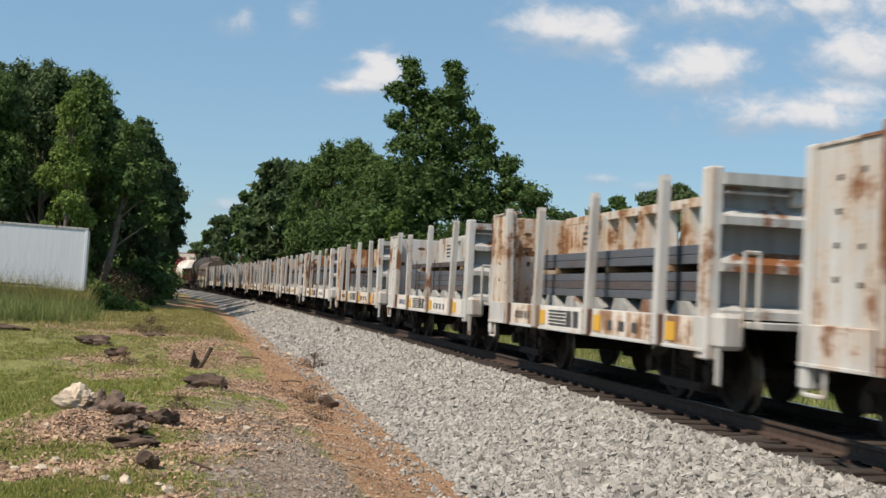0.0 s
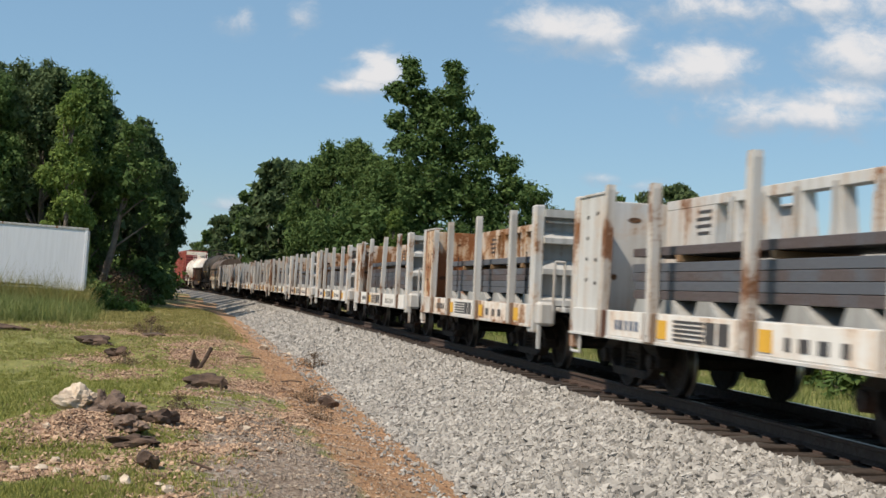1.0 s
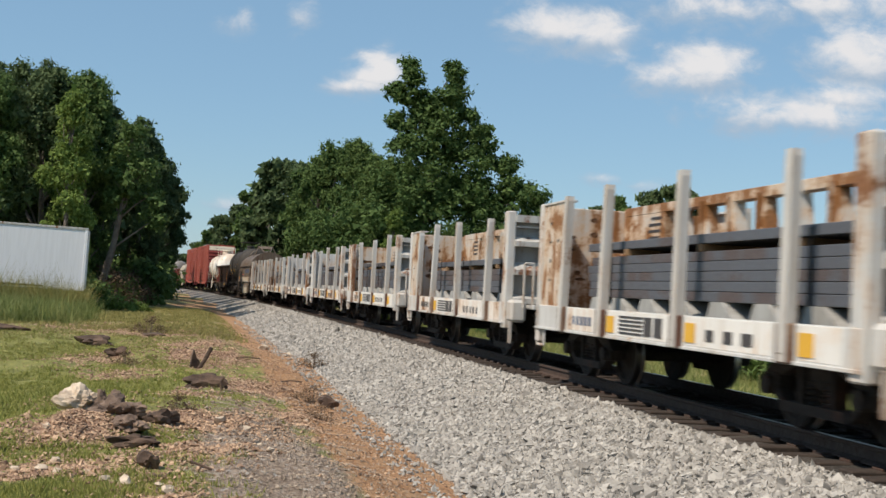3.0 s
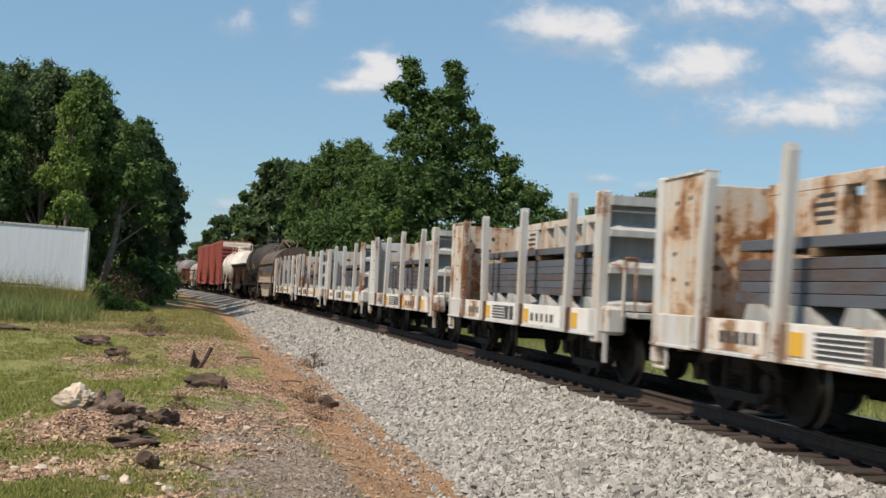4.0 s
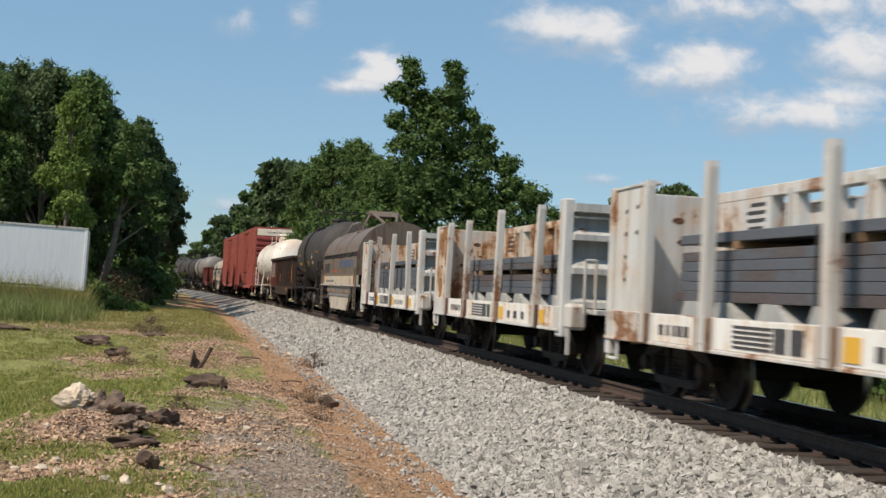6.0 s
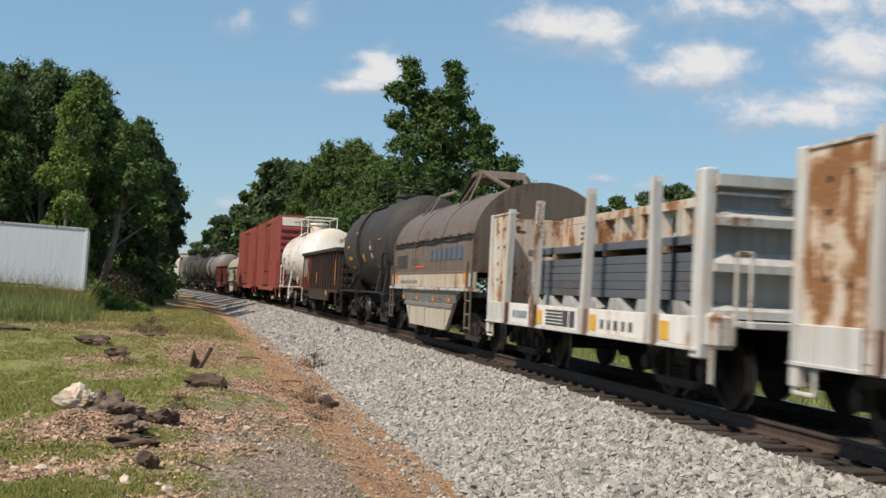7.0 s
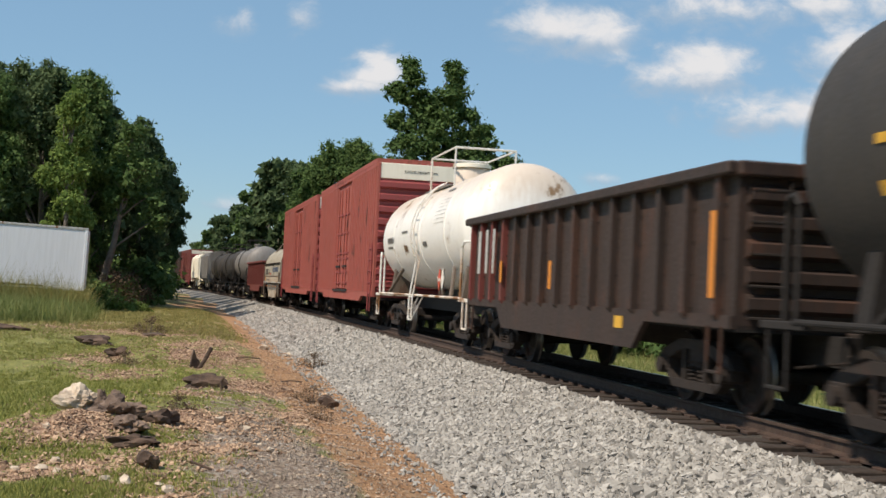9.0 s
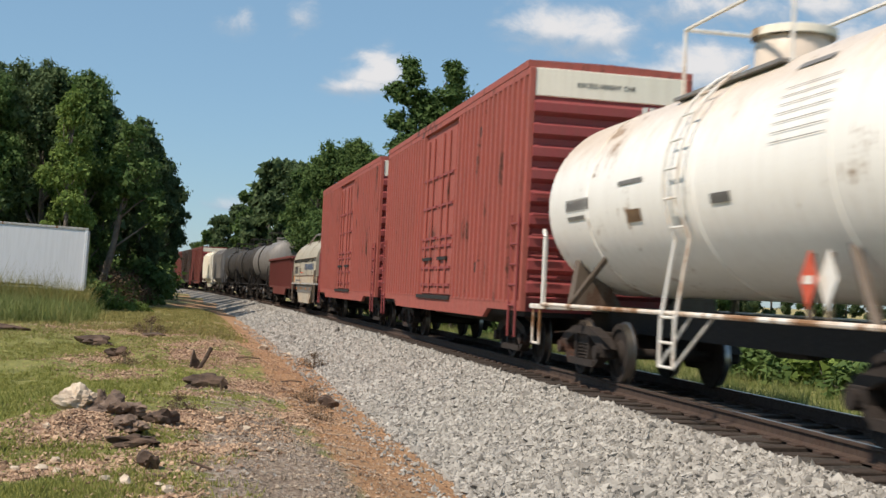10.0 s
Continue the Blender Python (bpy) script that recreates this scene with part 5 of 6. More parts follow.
def hopper_wagon(mat, label, L, top=4.6):
    wg = thing("hopper_wagon", label, "freight wagon", "covered hoppers")
    h = L / 2
    sec = [(-1.0, 1.15), (-1.48, 1.5), (-1.52, 3.0), (-1.45, 4.0), (-1.0, top - 0.1), (0, top), (1.0, top - 0.1), (1.45, 4.0), (1.52, 3.0), (1.48, 1.5), (1.0, 1.15)]
    body = part("body", along_x(sec, -h + 1.2, h - 1.2), M[mat], wg, smooth=30)
    for i in range(9):
        x = -h + 1.4 + i * (L - 2.8) / 8
        part("side_rib", along_x([(y * 1.03, z) for y, z in sec], x - 0.05, x + 0.05), M[mat], body)
    for e in (-1, 1):
        part("end_sheet", prism([(e * (h - 1.25), 4.3), (e * (h - 1.25), 1.3), (e * (h - 2.4), 1.15), (e * (h - 2.4), 4.3)], -1.2, 1.2), M[mat], wg)
        part("end_platform", boxed(e * (h - 1.4), e * h, -1.4, 1.4, 1.0, 1.12), M[mat], wg)
        bm = bmesh.new()
        for sd in (-1, 1):
            rod(bm, (e * (h - 0.15), sd * 1.35, 1.1), (e * (h - 1.0), sd * 1.3, 4.2), 0.04, 6)
        part("end_post", bm, M[mat], wg)
    for x in (-2.8, 0.0, 2.8):
        part("hopper", prism([(x - 1.2, 1.2), (x + 1.2, 1.2), (x + 0.35, 0.45), (x - 0.35, 0.45)], -1.0, 1.0), M[mat], wg)
    part("roof_walk", boxed(-h + 1.2, h - 1.2, -0.35, 0.35, top + 0.02, top + 0.08), M["tank_grey"], wg)
    part("centre_sill", boxed(-h - 0.2, h + 0.2, -0.3, 0.3, 0.7, 1.05), M["under"], wg)
    add_truck(wg, h - 1.5, False)
    add_truck(wg, -h + 1.5, False)
    add_coupler(wg, h + 0.1, 1)
    add_coupler(wg, -h - 0.1, -1)
    return wg


def add(wagon, near, far):
    MOVERS.append((wagon, (near + far) / 2))


def train():
    # flat wagons, from the last back towards the head of the train
    tones = ["white_rusty", "white_rusty", "white", "white", "white_rusty", "white_rusty", "white_rusty", "white_rusty", "rusty", "white", "white_rusty", "white", "white"]
    for n, tone in enumerate(tones):
        wg, ld = flat_wagon(tone, n)
        end = -29.62 - 12.09 * n
        add(wg, end - FLAT_L, end)
        add(ld, end - FLAT_L, end)
    add(coil_wagon("hood", "coil_side", "brown-hooded steel coil wagon with dirty cream sides"), -28.35, -18.0)
    add(tank_wagon("tank_black", "grimy black tank wagon with yellow markings", 10.4, 1.46, 2.72, "under", "low", "yellow"), -16.6, -6.2)
    add(gondola("gondola", "dark brown ribbed gondola wagon, weathered", 12.6), -5.55, 7.05)
    add(tank_wagon("tank_white", "cream-white tank wagon with rust-stained dome and rails", 12.6, 1.42, 2.72, "lettering", "dome", "black"), 7.15, 19.75)
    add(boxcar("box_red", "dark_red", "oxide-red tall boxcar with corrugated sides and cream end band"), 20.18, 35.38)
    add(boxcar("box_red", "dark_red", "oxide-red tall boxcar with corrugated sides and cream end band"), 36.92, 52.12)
    add(coil_wagon("hood_pale", "coil_side", "pale dusty hooded steel coil wagon", detail=False), 53.6, 63.9)
    add(gondola("dull_red", "faded dark red gondola wagon", 12.6, False), 65.2, 77.8)
    for a in (79.0, 93.4, 107.8):
        add(tank_wagon("tank_grey" if a < 80 else "tank_black", ("dusty grey" if a < 80 else "dark dusty") + " tank wagon in the train", 13.2, 1.45, 2.72, "under", "low", "none", False), a, a + 13.2)
    add(hopper_wagon("tank_grey", "grey covered hopper wagon", 12.6), 122.4, 135.0)
    add(hopper_wagon("end_white", "pale covered hopper wagon", 12.6), 136.2, 148.8)
    for i in range(4):
        a = 150.2 + i * 16.6
        add(boxcar("dull_red" if i != 1 else "gondola", "dark_red", "dull red boxcar far back in the train", notice=False, detail=False), a, a + 15.2)


train()
ties()


def motions():
    """The whole train rolls along its track; wheels turn with it."""
    def rolled(t):
        q = 10.0 - t
        return SPEED * q - 0.5 * GAIN * q * q
    times = [i * 0.5 for i in range(21)]
    for ob, s in MOVERS:
        walk(ob, [(t, pose_at(s + rolled(t))) for t in times])
    steps = [i / 30 for i in range(301)]
    spin = [Matrix.Rotation(rolled(t) / R_WHEEL, 4, "Y") for t in steps]
    for ws, dx in WHEELSETS:
        m0 = Matrix.Translation((dx, 0, R_WHEEL))
        walk(ws, [(t, m0 @ r) for t, r in zip(steps, spin)])

# ---------------- trees ----------------
def leaf_cloud(centres, radii, per, size, seed, mat, flat=0.75):
    rng = np.random.default_rng(seed)
    C = np.repeat(np.array(centres), per, axis=0)
    R = np.repeat(np.array(radii), per)
    n = len(C)
    d = rng.normal(0, 1, (n, 3))
    P = C + d * (R * 0.62)[:, None] * np.array((1, 1, flat))
    d /= np.linalg.norm(d, axis=1)[:, None]
    # leaf sprays: a four-cornered blade, its face turned outward and up
    nrm = d * 0.9 + np.array((0, 0, 0.55)) + rng.normal(0, 0.55, (n, 3))
    nrm /= np.linalg.norm(nrm, axis=1)[:, None]
    a = np.cross(nrm, rng.normal(0, 1, (n, 3)))
    a /= np.linalg.norm(a, axis=1)[:, None] + 1e-9
    b_ = np.cross(nrm, a)
    s = size * rng.lognormal(0, 0.35, n)
    q = np.stack((a * s[:, None] * 1.25, (-a * 0.55 + b_ * 0.62) * s[:, None], (-a * 0.45 - b_ * 0.62) * s[:, None] - nrm * s[:, None] * 0.3), 1)
    V = (P[:, None] + q).reshape(-1, 3)
    return raw(V, np.arange(3 * n).reshape(-1, 3), mat)


def limb(bm, a, b_, r0, r1, rng, seg=6):
    a, b_ = Vector(a), Vector(b_)
    mid = (a + b_) / 2 + Vector((rng.uniform(-1, 1), rng.uniform(-1, 1), rng.uniform(-0.3, 0.5))) * (b_ - a).length * 0.08
    rod(bm, a, mid, r0, seg, (r0 + r1) / 2)
    rod(bm, mid, b_, (r0 + r1) / 2, seg, r1)


def tree(name, label, h, blobs, seed, leaf, size, dens=1.0, per=130, spine=None, low=1.0):
    """A tree of height h; its crown is a set of leafy masses (x, y, z, radius), each on its own limb."""
    rng = random.Random(seed)
    t = thing(name, label, "tree")
    bm = bmesh.new()
    r = 0.016 * h + 0.07
    sp = [Vector((rng.uniform(-0.2, 0.2) * f, rng.uniform(-0.2, 0.2) * f, h * f)) for f in np.linspace(0, 0.8, 7)] if spine is None else [Vector(p) for p in spine]
    for i, (a, b_) in enumerate(zip(sp, sp[1:])):
        rod(bm, a, b_, r * (1 - i / len(sp)), 8, r * (1 - (i + 1) / (len(sp) + 0.3)))
    cs, rs = [], []
    for bx, by, bz_, br in blobs:
        c = Vector((bx, by, bz_))
        k_ = max(0, min(len(sp) - 2, int((bz_ - br) / h * len(sp))))
        limb(bm, sp[k_], c, 0.05 + 0.02 * br, 0.02, rng)
        n = max(8, int(15 * dens * br ** 1.6) + 8)
        for i in range(n):
            dv = Vector((rng.gauss(0, 1), rng.gauss(0, 1), rng.gauss(0, 1))).normalized()
            p = c + Vector((dv.x, dv.y, dv.z * 0.85)) * br * rng.uniform(0.25, 1.05)
            if p.z < low:
                p.z = low + rng.random() * 0.6
            if rng.random() < 0.22:
                rod(bm, c, p, 0.03, 4, 0.01)
            cs.append(tuple(p))
            rs.append(rng.uniform(0.26, 0.62) * (0.55 + 0.20 * br))
    part("trunk", bm, M["bark"], t, smooth=60)
    part("crown", leaf_cloud(cs, rs, max(20, int(per * 0.62)), size, seed, M[leaf]), None, t)
    return t


def masses(seed, h, spread, low, n):
    """Leafy masses of an ordinary crown."""
    rng = random.Random(seed)
    out = [(0, 0, h - spread * 0.22, spread * 0.20)]
    for i in range(4):
        a, q = i * 1.6 + rng.random(), rng.uniform(0.15, 0.38) * spread
        out.append((q * math.cos(a), q * math.sin(a), h - spread * rng.uniform(0.12, 0.6), spread * rng.uniform(0.12, 0.2)))
    for i in range(n):
        f = (i + rng.random()) / n
        z = low + (h - low) * f * 0.94
        w_ = spread * math.sin(math.pi * min(1.0, 0.22 + 0.74 * f)) ** 0.7
        a = i * 2.4 + rng.uniform(-0.6, 0.6)
        br = spread * rng.uniform(0.18, 0.40)
        rr = max(0.0, w_ - br * 0.8) * rng.uniform(0.65, 1.1)
        out.append((rr * math.cos(a), rr * math.sin(a), z, br))
    return out


def put(base, x, y, scale=1.0, turn=0.0, wide=1.0, sink=0.15):
    c = copy_thing(base, Matrix.Translation((x, y, float(ground_z(np.array(x), np.array(y))) - sink)) @ Matrix.Rotation(turn, 4, "Z"))
    c.scale = (scale * wide, scale * wide, scale)
    return c


def woods():
    near = [tree("broadleaf_tree", "tall dark green broadleaf tree at the wood's edge", 12, masses(1, 12, 3.0, 2.2, 17), 11, "leaf", 0.10, 1.0, 120),
            tree("broadleaf_tree", "dense dark green oak-like tree", 12, masses(2, 12, 4.0, 2.0, 19), 12, "leaf_dark", 0.10, 0.8, 130),
            tree("broadleaf_tree", "bright green young broadleaf tree", 12, masses(3, 12, 2.4, 1.0, 18), 13, "leaf_light", 0.11, 1.0, 110),
            tree("broadleaf_tree", "full rounded green broadleaf tree", 12, masses(4, 12, 4.4, 1.6, 20), 14, "leaf", 0.11, 0.8, 120)]
    far = [tree("broadleaf_tree", "dark green tree in the distance", 12, masses(5 + i, 12, 4.0, 1.5, 15), 41 + i, lf, 0.26, 0.55, 55) for i, lf in enumerate(("leaf", "leaf_dark", "leaf", "leaf_dark"))]
    # trees along the line, their lower limbs gone
    edge = [tree("broadleaf_tree", "tall dark tree leaning over the line, bare below", 12, masses(20 + i, 12, sp, 3.6, 19), 61 + i, lf, 0.14, 0.9, 110, None, 2.4) for i, (sp, lf) in enumerate(((3.0, "leaf"), (3.4, "leaf_dark")))]
    big = tree("sweetgum_tree", "tall green tree with ragged double top behind the train", 15.8,
               [(0, 0, 4.6, 4.2), (-2.6, -1, 4.2, 3.2), (3.2, -1, 4.6, 3.4), (5.6, -1, 3.6, 2.4), (4.2, 0, 6.6, 2.4), (2.4, 0, 8.0, 2.4), (0.8, -0.5, 8.2, 2.8), (-0.8, 0, 8.0, 2.4), (-2.4, 0, 6.4, 2.4), (0.2, -0.6, 10.4, 1.9), (1.7, 0, 10.4, 1.3), (-0.4, 0, 11.9, 1.3), (1.1, 0, 12.1, 1.3), (0.2, 0, 13.0, 0.9), (-1.3, 0, 13.2, 0.7), (-1.0, 0, 14.2, 0.65), (-1.15, 0, 14.9, 0.5),
                (-1.9, 0, 13.6, 0.4), (-1.9, 0, 11.6, 0.55), (-1.5, 0, 10.6, 0.7), (1.35, 0, 13.4, 0.8), (1.4, 0, 14.3, 0.6), (1.3, 0, 14.95, 0.42), (2.2, 0, 12.3, 0.6), (2.9, 0, 11.2, 0.75), (3.2, 0, 10.2, 1.0), (4.6, 0, 9.4, 0.8), (4.9, -0.5, 8.2, 1.1), (6.2, -1, 7.5, 0.9), (6.6, -1, 6.1, 1.2), (7.4, -1, 5.2, 1.2), (8.2, -1, 3.6, 1.3), (-4.6, 0, 5.0, 2.0)],
               21, "leaf", 0.105, 0.9, 135,
               [(0, 0, 0), (0.1, 0, 3), (0, 0, 6), (0.1, 0, 9), (0.1, 0, 11), (0.2, 0, 12.6)])
    big.matrix_basis = pose(-1.25, 71, -0.85)
    big.scale = (1.05, 1.05, 1.03)
    lime = tree("slender_tree", "slender pale-barked tree with feathery light leaves", 11, [(0.9, 0, 9.4, 1.0), (0.5, 0, 8.0, 1.2), (1.6, 0, 7.6, 1.1), (-0.5, 0, 7.2, 0.9), (2.0, 0, 6.2, 1.0), (0.2, 0, 5.9, 0.9), (1.0, -0.3, 6.6, 1.2), (2.3, 0, 4.9, 0.7)], 31, "leaf", 0.10, 0.6, 70,
                [(-0.6, 0, 0), (-0.3, 0, 1.6), (0.1, 0, 3.2), (0.35, 0, 4.8), (0.6, 0, 6.2), (0.7, 0, 8.0), (0.9, 0, 9.6)], 3.6)
    lime.matrix_basis = pose(-17.9, 64.5, -0.5)
    # right of the track, behind the train: place, height in twelfths of the model, kind
    for x, y, s, w_, kd in ((-3.9, 73, 0.86, 0.85, 3), (-5.6, 76, 0.96, 0.8, 0), (-7.6, 80, 0.98, 0.8, 3), (-9.2, 86, 0.95, 0.75, 0),
                            (3.6, 62, 0.42, 0.8, 2), (0.6, 64, 0.50, 0.8, 3), (-2.8, 67, 0.54, 0.8, 2),
                            (-17.6, 128, 1.32, 0.9, 1), (-14.6, 122, 1.25, 0.85, 1), (-20.5, 140, 1.22, 0.8, 3), (-12.0, 104, 1.0, 0.7, 0), (-24.0, 150, 1.12, 0.8, 0), (-29.0, 172, 1.1, 0.9, 3), (-36.0, 195, 1.1, 0.9, 1),
                            (-42.0, 215, 0.92, 0.9, 0), (-48.5, 235, 0.8, 0.9, 3), (-55.0, 255, 0.65, 0.9, 1), (-62.0, 280, 0.55, 1.0, 3)):
        put((near if y < 90 else far)[kd], x, y, s, x * 3.1, w_)
    # distance beyond the fields
    for x, y, s, w_, kd in ((29.4, 150, 1.46, 0.75, 1), (26.0, 152, 1.36, 0.7, 3), (22.0, 150, 1.26, 0.7, 0), (19.0, 148, 1.14, 0.8, 3), (15.5, 150, 1.10, 0.8, 1), (32.0, 152, 1.0, 0.8, 3), (36.0, 158, 0.9, 0.9, 0), (41.0, 165, 0.9, 0.9, 1),
                            (47, 170, 0.85, 0.9, 3), (54, 175, 0.85, 0.9, 0), (61, 180, 0.85, 0.9, 1), (68, 185, 0.85, 0.9, 3), (76, 190, 0.85, 0.9, 0)):
        put(far[kd], x, y, s, x * 1.7, w_)
    # the wood left of the track
    for x, y, s, w_, kd in ((-24.6, 64, 1.02, 0.85, 0), (-19.7, 62.3, 0.93, 0.75, 2), (-19.9, 66, 1.08, 0.8, 0), (-22.6, 67, 1.12, 0.9, 1), (-26.5, 70, 1.15, 1.0, 1), (-20.6, 72, 1.02, 0.8, 3), (-19.4, 76, 0.98, 0.75, 1),
                            (-20.8, 82, 1.05, 0.8, 0), (-22.0, 88, 1.0, 0.8, 1), (-22.6, 95, 1.05, 0.8, 3), (-24.0, 102, 1.02, 0.75, 1), (-25.2, 109, 1.0, 0.8, 0), (-26.8, 116, 1.02, 0.7, 1), (-28.5, 124, 1.0, 0.75, 3),
                            (-31.0, 133, 1.0, 0.8, 1), (-34.0, 143, 1.0, 0.8, 0), (-37.5, 154, 1.0, 0.9, 1), (-42, 168, 1.05, 0.9, 3), (-48, 185, 1.1, 1.0, 1), (-56, 205, 1.1, 1.0, 3),
                            (-30, 74, 1.2, 1.1, 3), (-33, 82, 1.2, 1.1, 1), (-28, 86, 1.2, 1.0, 0), (-30, 96, 1.2, 1.0, 1), (-32, 108, 1.2, 1.0, 3), (-36, 92, 1.25, 1.1, 0), (-36, 120, 1.2, 1.1, 1), (-42, 138, 1.2, 1.1, 3)):
        lean = 71 < y < 135 and x > -32
        put(edge[kd % 2] if lean else (near if y < 90 and x > -30 else far)[kd], x - (0.0 if y < 80 else 0.7 if y < 110 else 1.2), y, s * (1.0 if y < 70 else 0.97), x * 2.3 + y, w_)
    for i, b_ in enumerate(near + far + edge):
        b_.matrix_basis = pose(-39 - 5 * i, 112 + 12 * i, -0.4)


def bush(label, seed, leaf, w_, h, n, size, per=70):
    rng = random.Random(seed)
    b_ = thing("bush", label, "shrub", "bushes")
    cs, rs, bm = [], [], bmesh.new()
    for i in range(n):
        a, r = rng.random() * 6.28, w_ * math.sqrt(rng.random())
        z = h * (0.15 + 0.85 * rng.random()) * (1 - 0.55 * (r / w_) ** 2)
        cs.append((r * math.cos(a), r * math.sin(a), z))
        rs.append(rng.uniform(0.18, 0.34) * (w_ + h) * 0.45)
        rod(bm, (r * 0.3 * math.cos(a), r * 0.3 * math.sin(a), -0.1), cs[-1], 0.025, 4, 0.008)
    part("stem", bm, M["bark"], b_)
    part("leaves", leaf_cloud(cs, rs, per, size, seed, M[leaf], 0.9), None, b_)
    return b_


def bushes():
    kinds = [bush("dense green bush at the wood's edge", 1, "leaf", 1.3, 1.7, 24, 0.11, 60), bush("light green weedy bush", 2, "leaf_light", 1.0, 1.3, 20, 0.09, 60), bush("dry brown leafless brush", 3, "leaf_dry", 1.1, 2.0, 20, 0.05, 60)]
    rng = random.Random(8)
    for x, y, s, kd in ((-18.2, 60, 1.2, 1), (-18.0, 60.5, 1.1, 1), (-17.6, 64, 1.2, 1), (-17.1, 62.5, 1.0, 2), (-18.2, 66, 1.1, 2), (-21.0, 72, 1.4, 0), (-22.2, 78, 1.5, 0), (-24.4, 86, 1.6, 0), (-27.0, 95, 1.7, 0), (-30.0, 105, 1.9, 0), (-19.6, 61, 1.7, 1), (-21.0, 63, 1.6, 0), (-23, 63, 1.8, 0), (-25, 64, 1.8, 0), (-15.4, 57.8, 0.7, 1), (-14.6, 58.5, 0.5, 1), (-18.6, 69, 1.3, 1), (-18.2, 71, 1.0, 2), (-19.4, 74, 1.8, 0), (-20.2, 78, 1.8, 0), (-21.4, 83, 1.9, 0), (-22.4, 88, 1.9, 0), (-23.6, 93, 2.0, 0), (-25.0, 99, 2.0, 0), (-26.4, 106, 2.1, 0), (-28.4, 114, 2.2, 0), (-17.7, 66.5, 1.0, 2)):
        put(kinds[kd], x, y, s, x, 1.0, 0.1)
    for x, y, s, kd in ((-2.05, 19.8, 0.16, 2), (-1.7, 17.6, 0.12, 2), (-3.2, 14.9, 0.12, 2), (-8.8, 36.5, 0.3, 2), (-6.1, 23.5, 0.15, 2), (-3.0, 29.0, 0.2, 2)):
        put(kinds[kd], x, y, s, x, 1.6, 0.02)
    s = 8.0
    while s < 110:
        l = rng.uniform(8.5, 11.5)
        x, y, _ = track(s, l)
        put(kinds[rng.choice((0, 1, 1, 0))], x, y, rng.uniform(0.6, 0.95) + s * 0.006, s, 1.2, 0.1)
        s += rng.uniform(1.2, 2.4)
    for i, b_ in enumerate(kinds):
        b_.matrix_basis = pose(-17.5 - 2.2 * i, 58.5 + i, -0.6)


woods()
bushes()


# ---------------- grass and weeds ----------------
def blades(x, y, n_per, hgt, wid, spread, seed, mat):
    rng = np.random.default_rng(seed)
    X, Y = np.repeat(x, n_per), np.repeat(y, n_per)
    n = len(X)
    X = X + rng.normal(0, spread, n)
    Y = Y + rng.normal(0, spread, n)
    Z = ground_z(X, Y) - 0.01
    a = rng.random(n) * 6.283
    h_ = hgt * rng.lognormal(0, 0.35, n)
    lean = rng.normal(0, 0.45, (n, 2)) * h_[:, None]
    dx, dy = np.cos(a) * wid, np.sin(a) * wid
    V = np.stack((np.stack((X - dx, Y - dy, Z), -1), np.stack((X + dx, Y + dy, Z), -1), np.stack((X + lean[:, 0], Y + lean[:, 1], Z + h_), -1)), 1).reshape(-1, 3)
    return raw(V, np.arange(3 * n).reshape(-1, 3), mat)


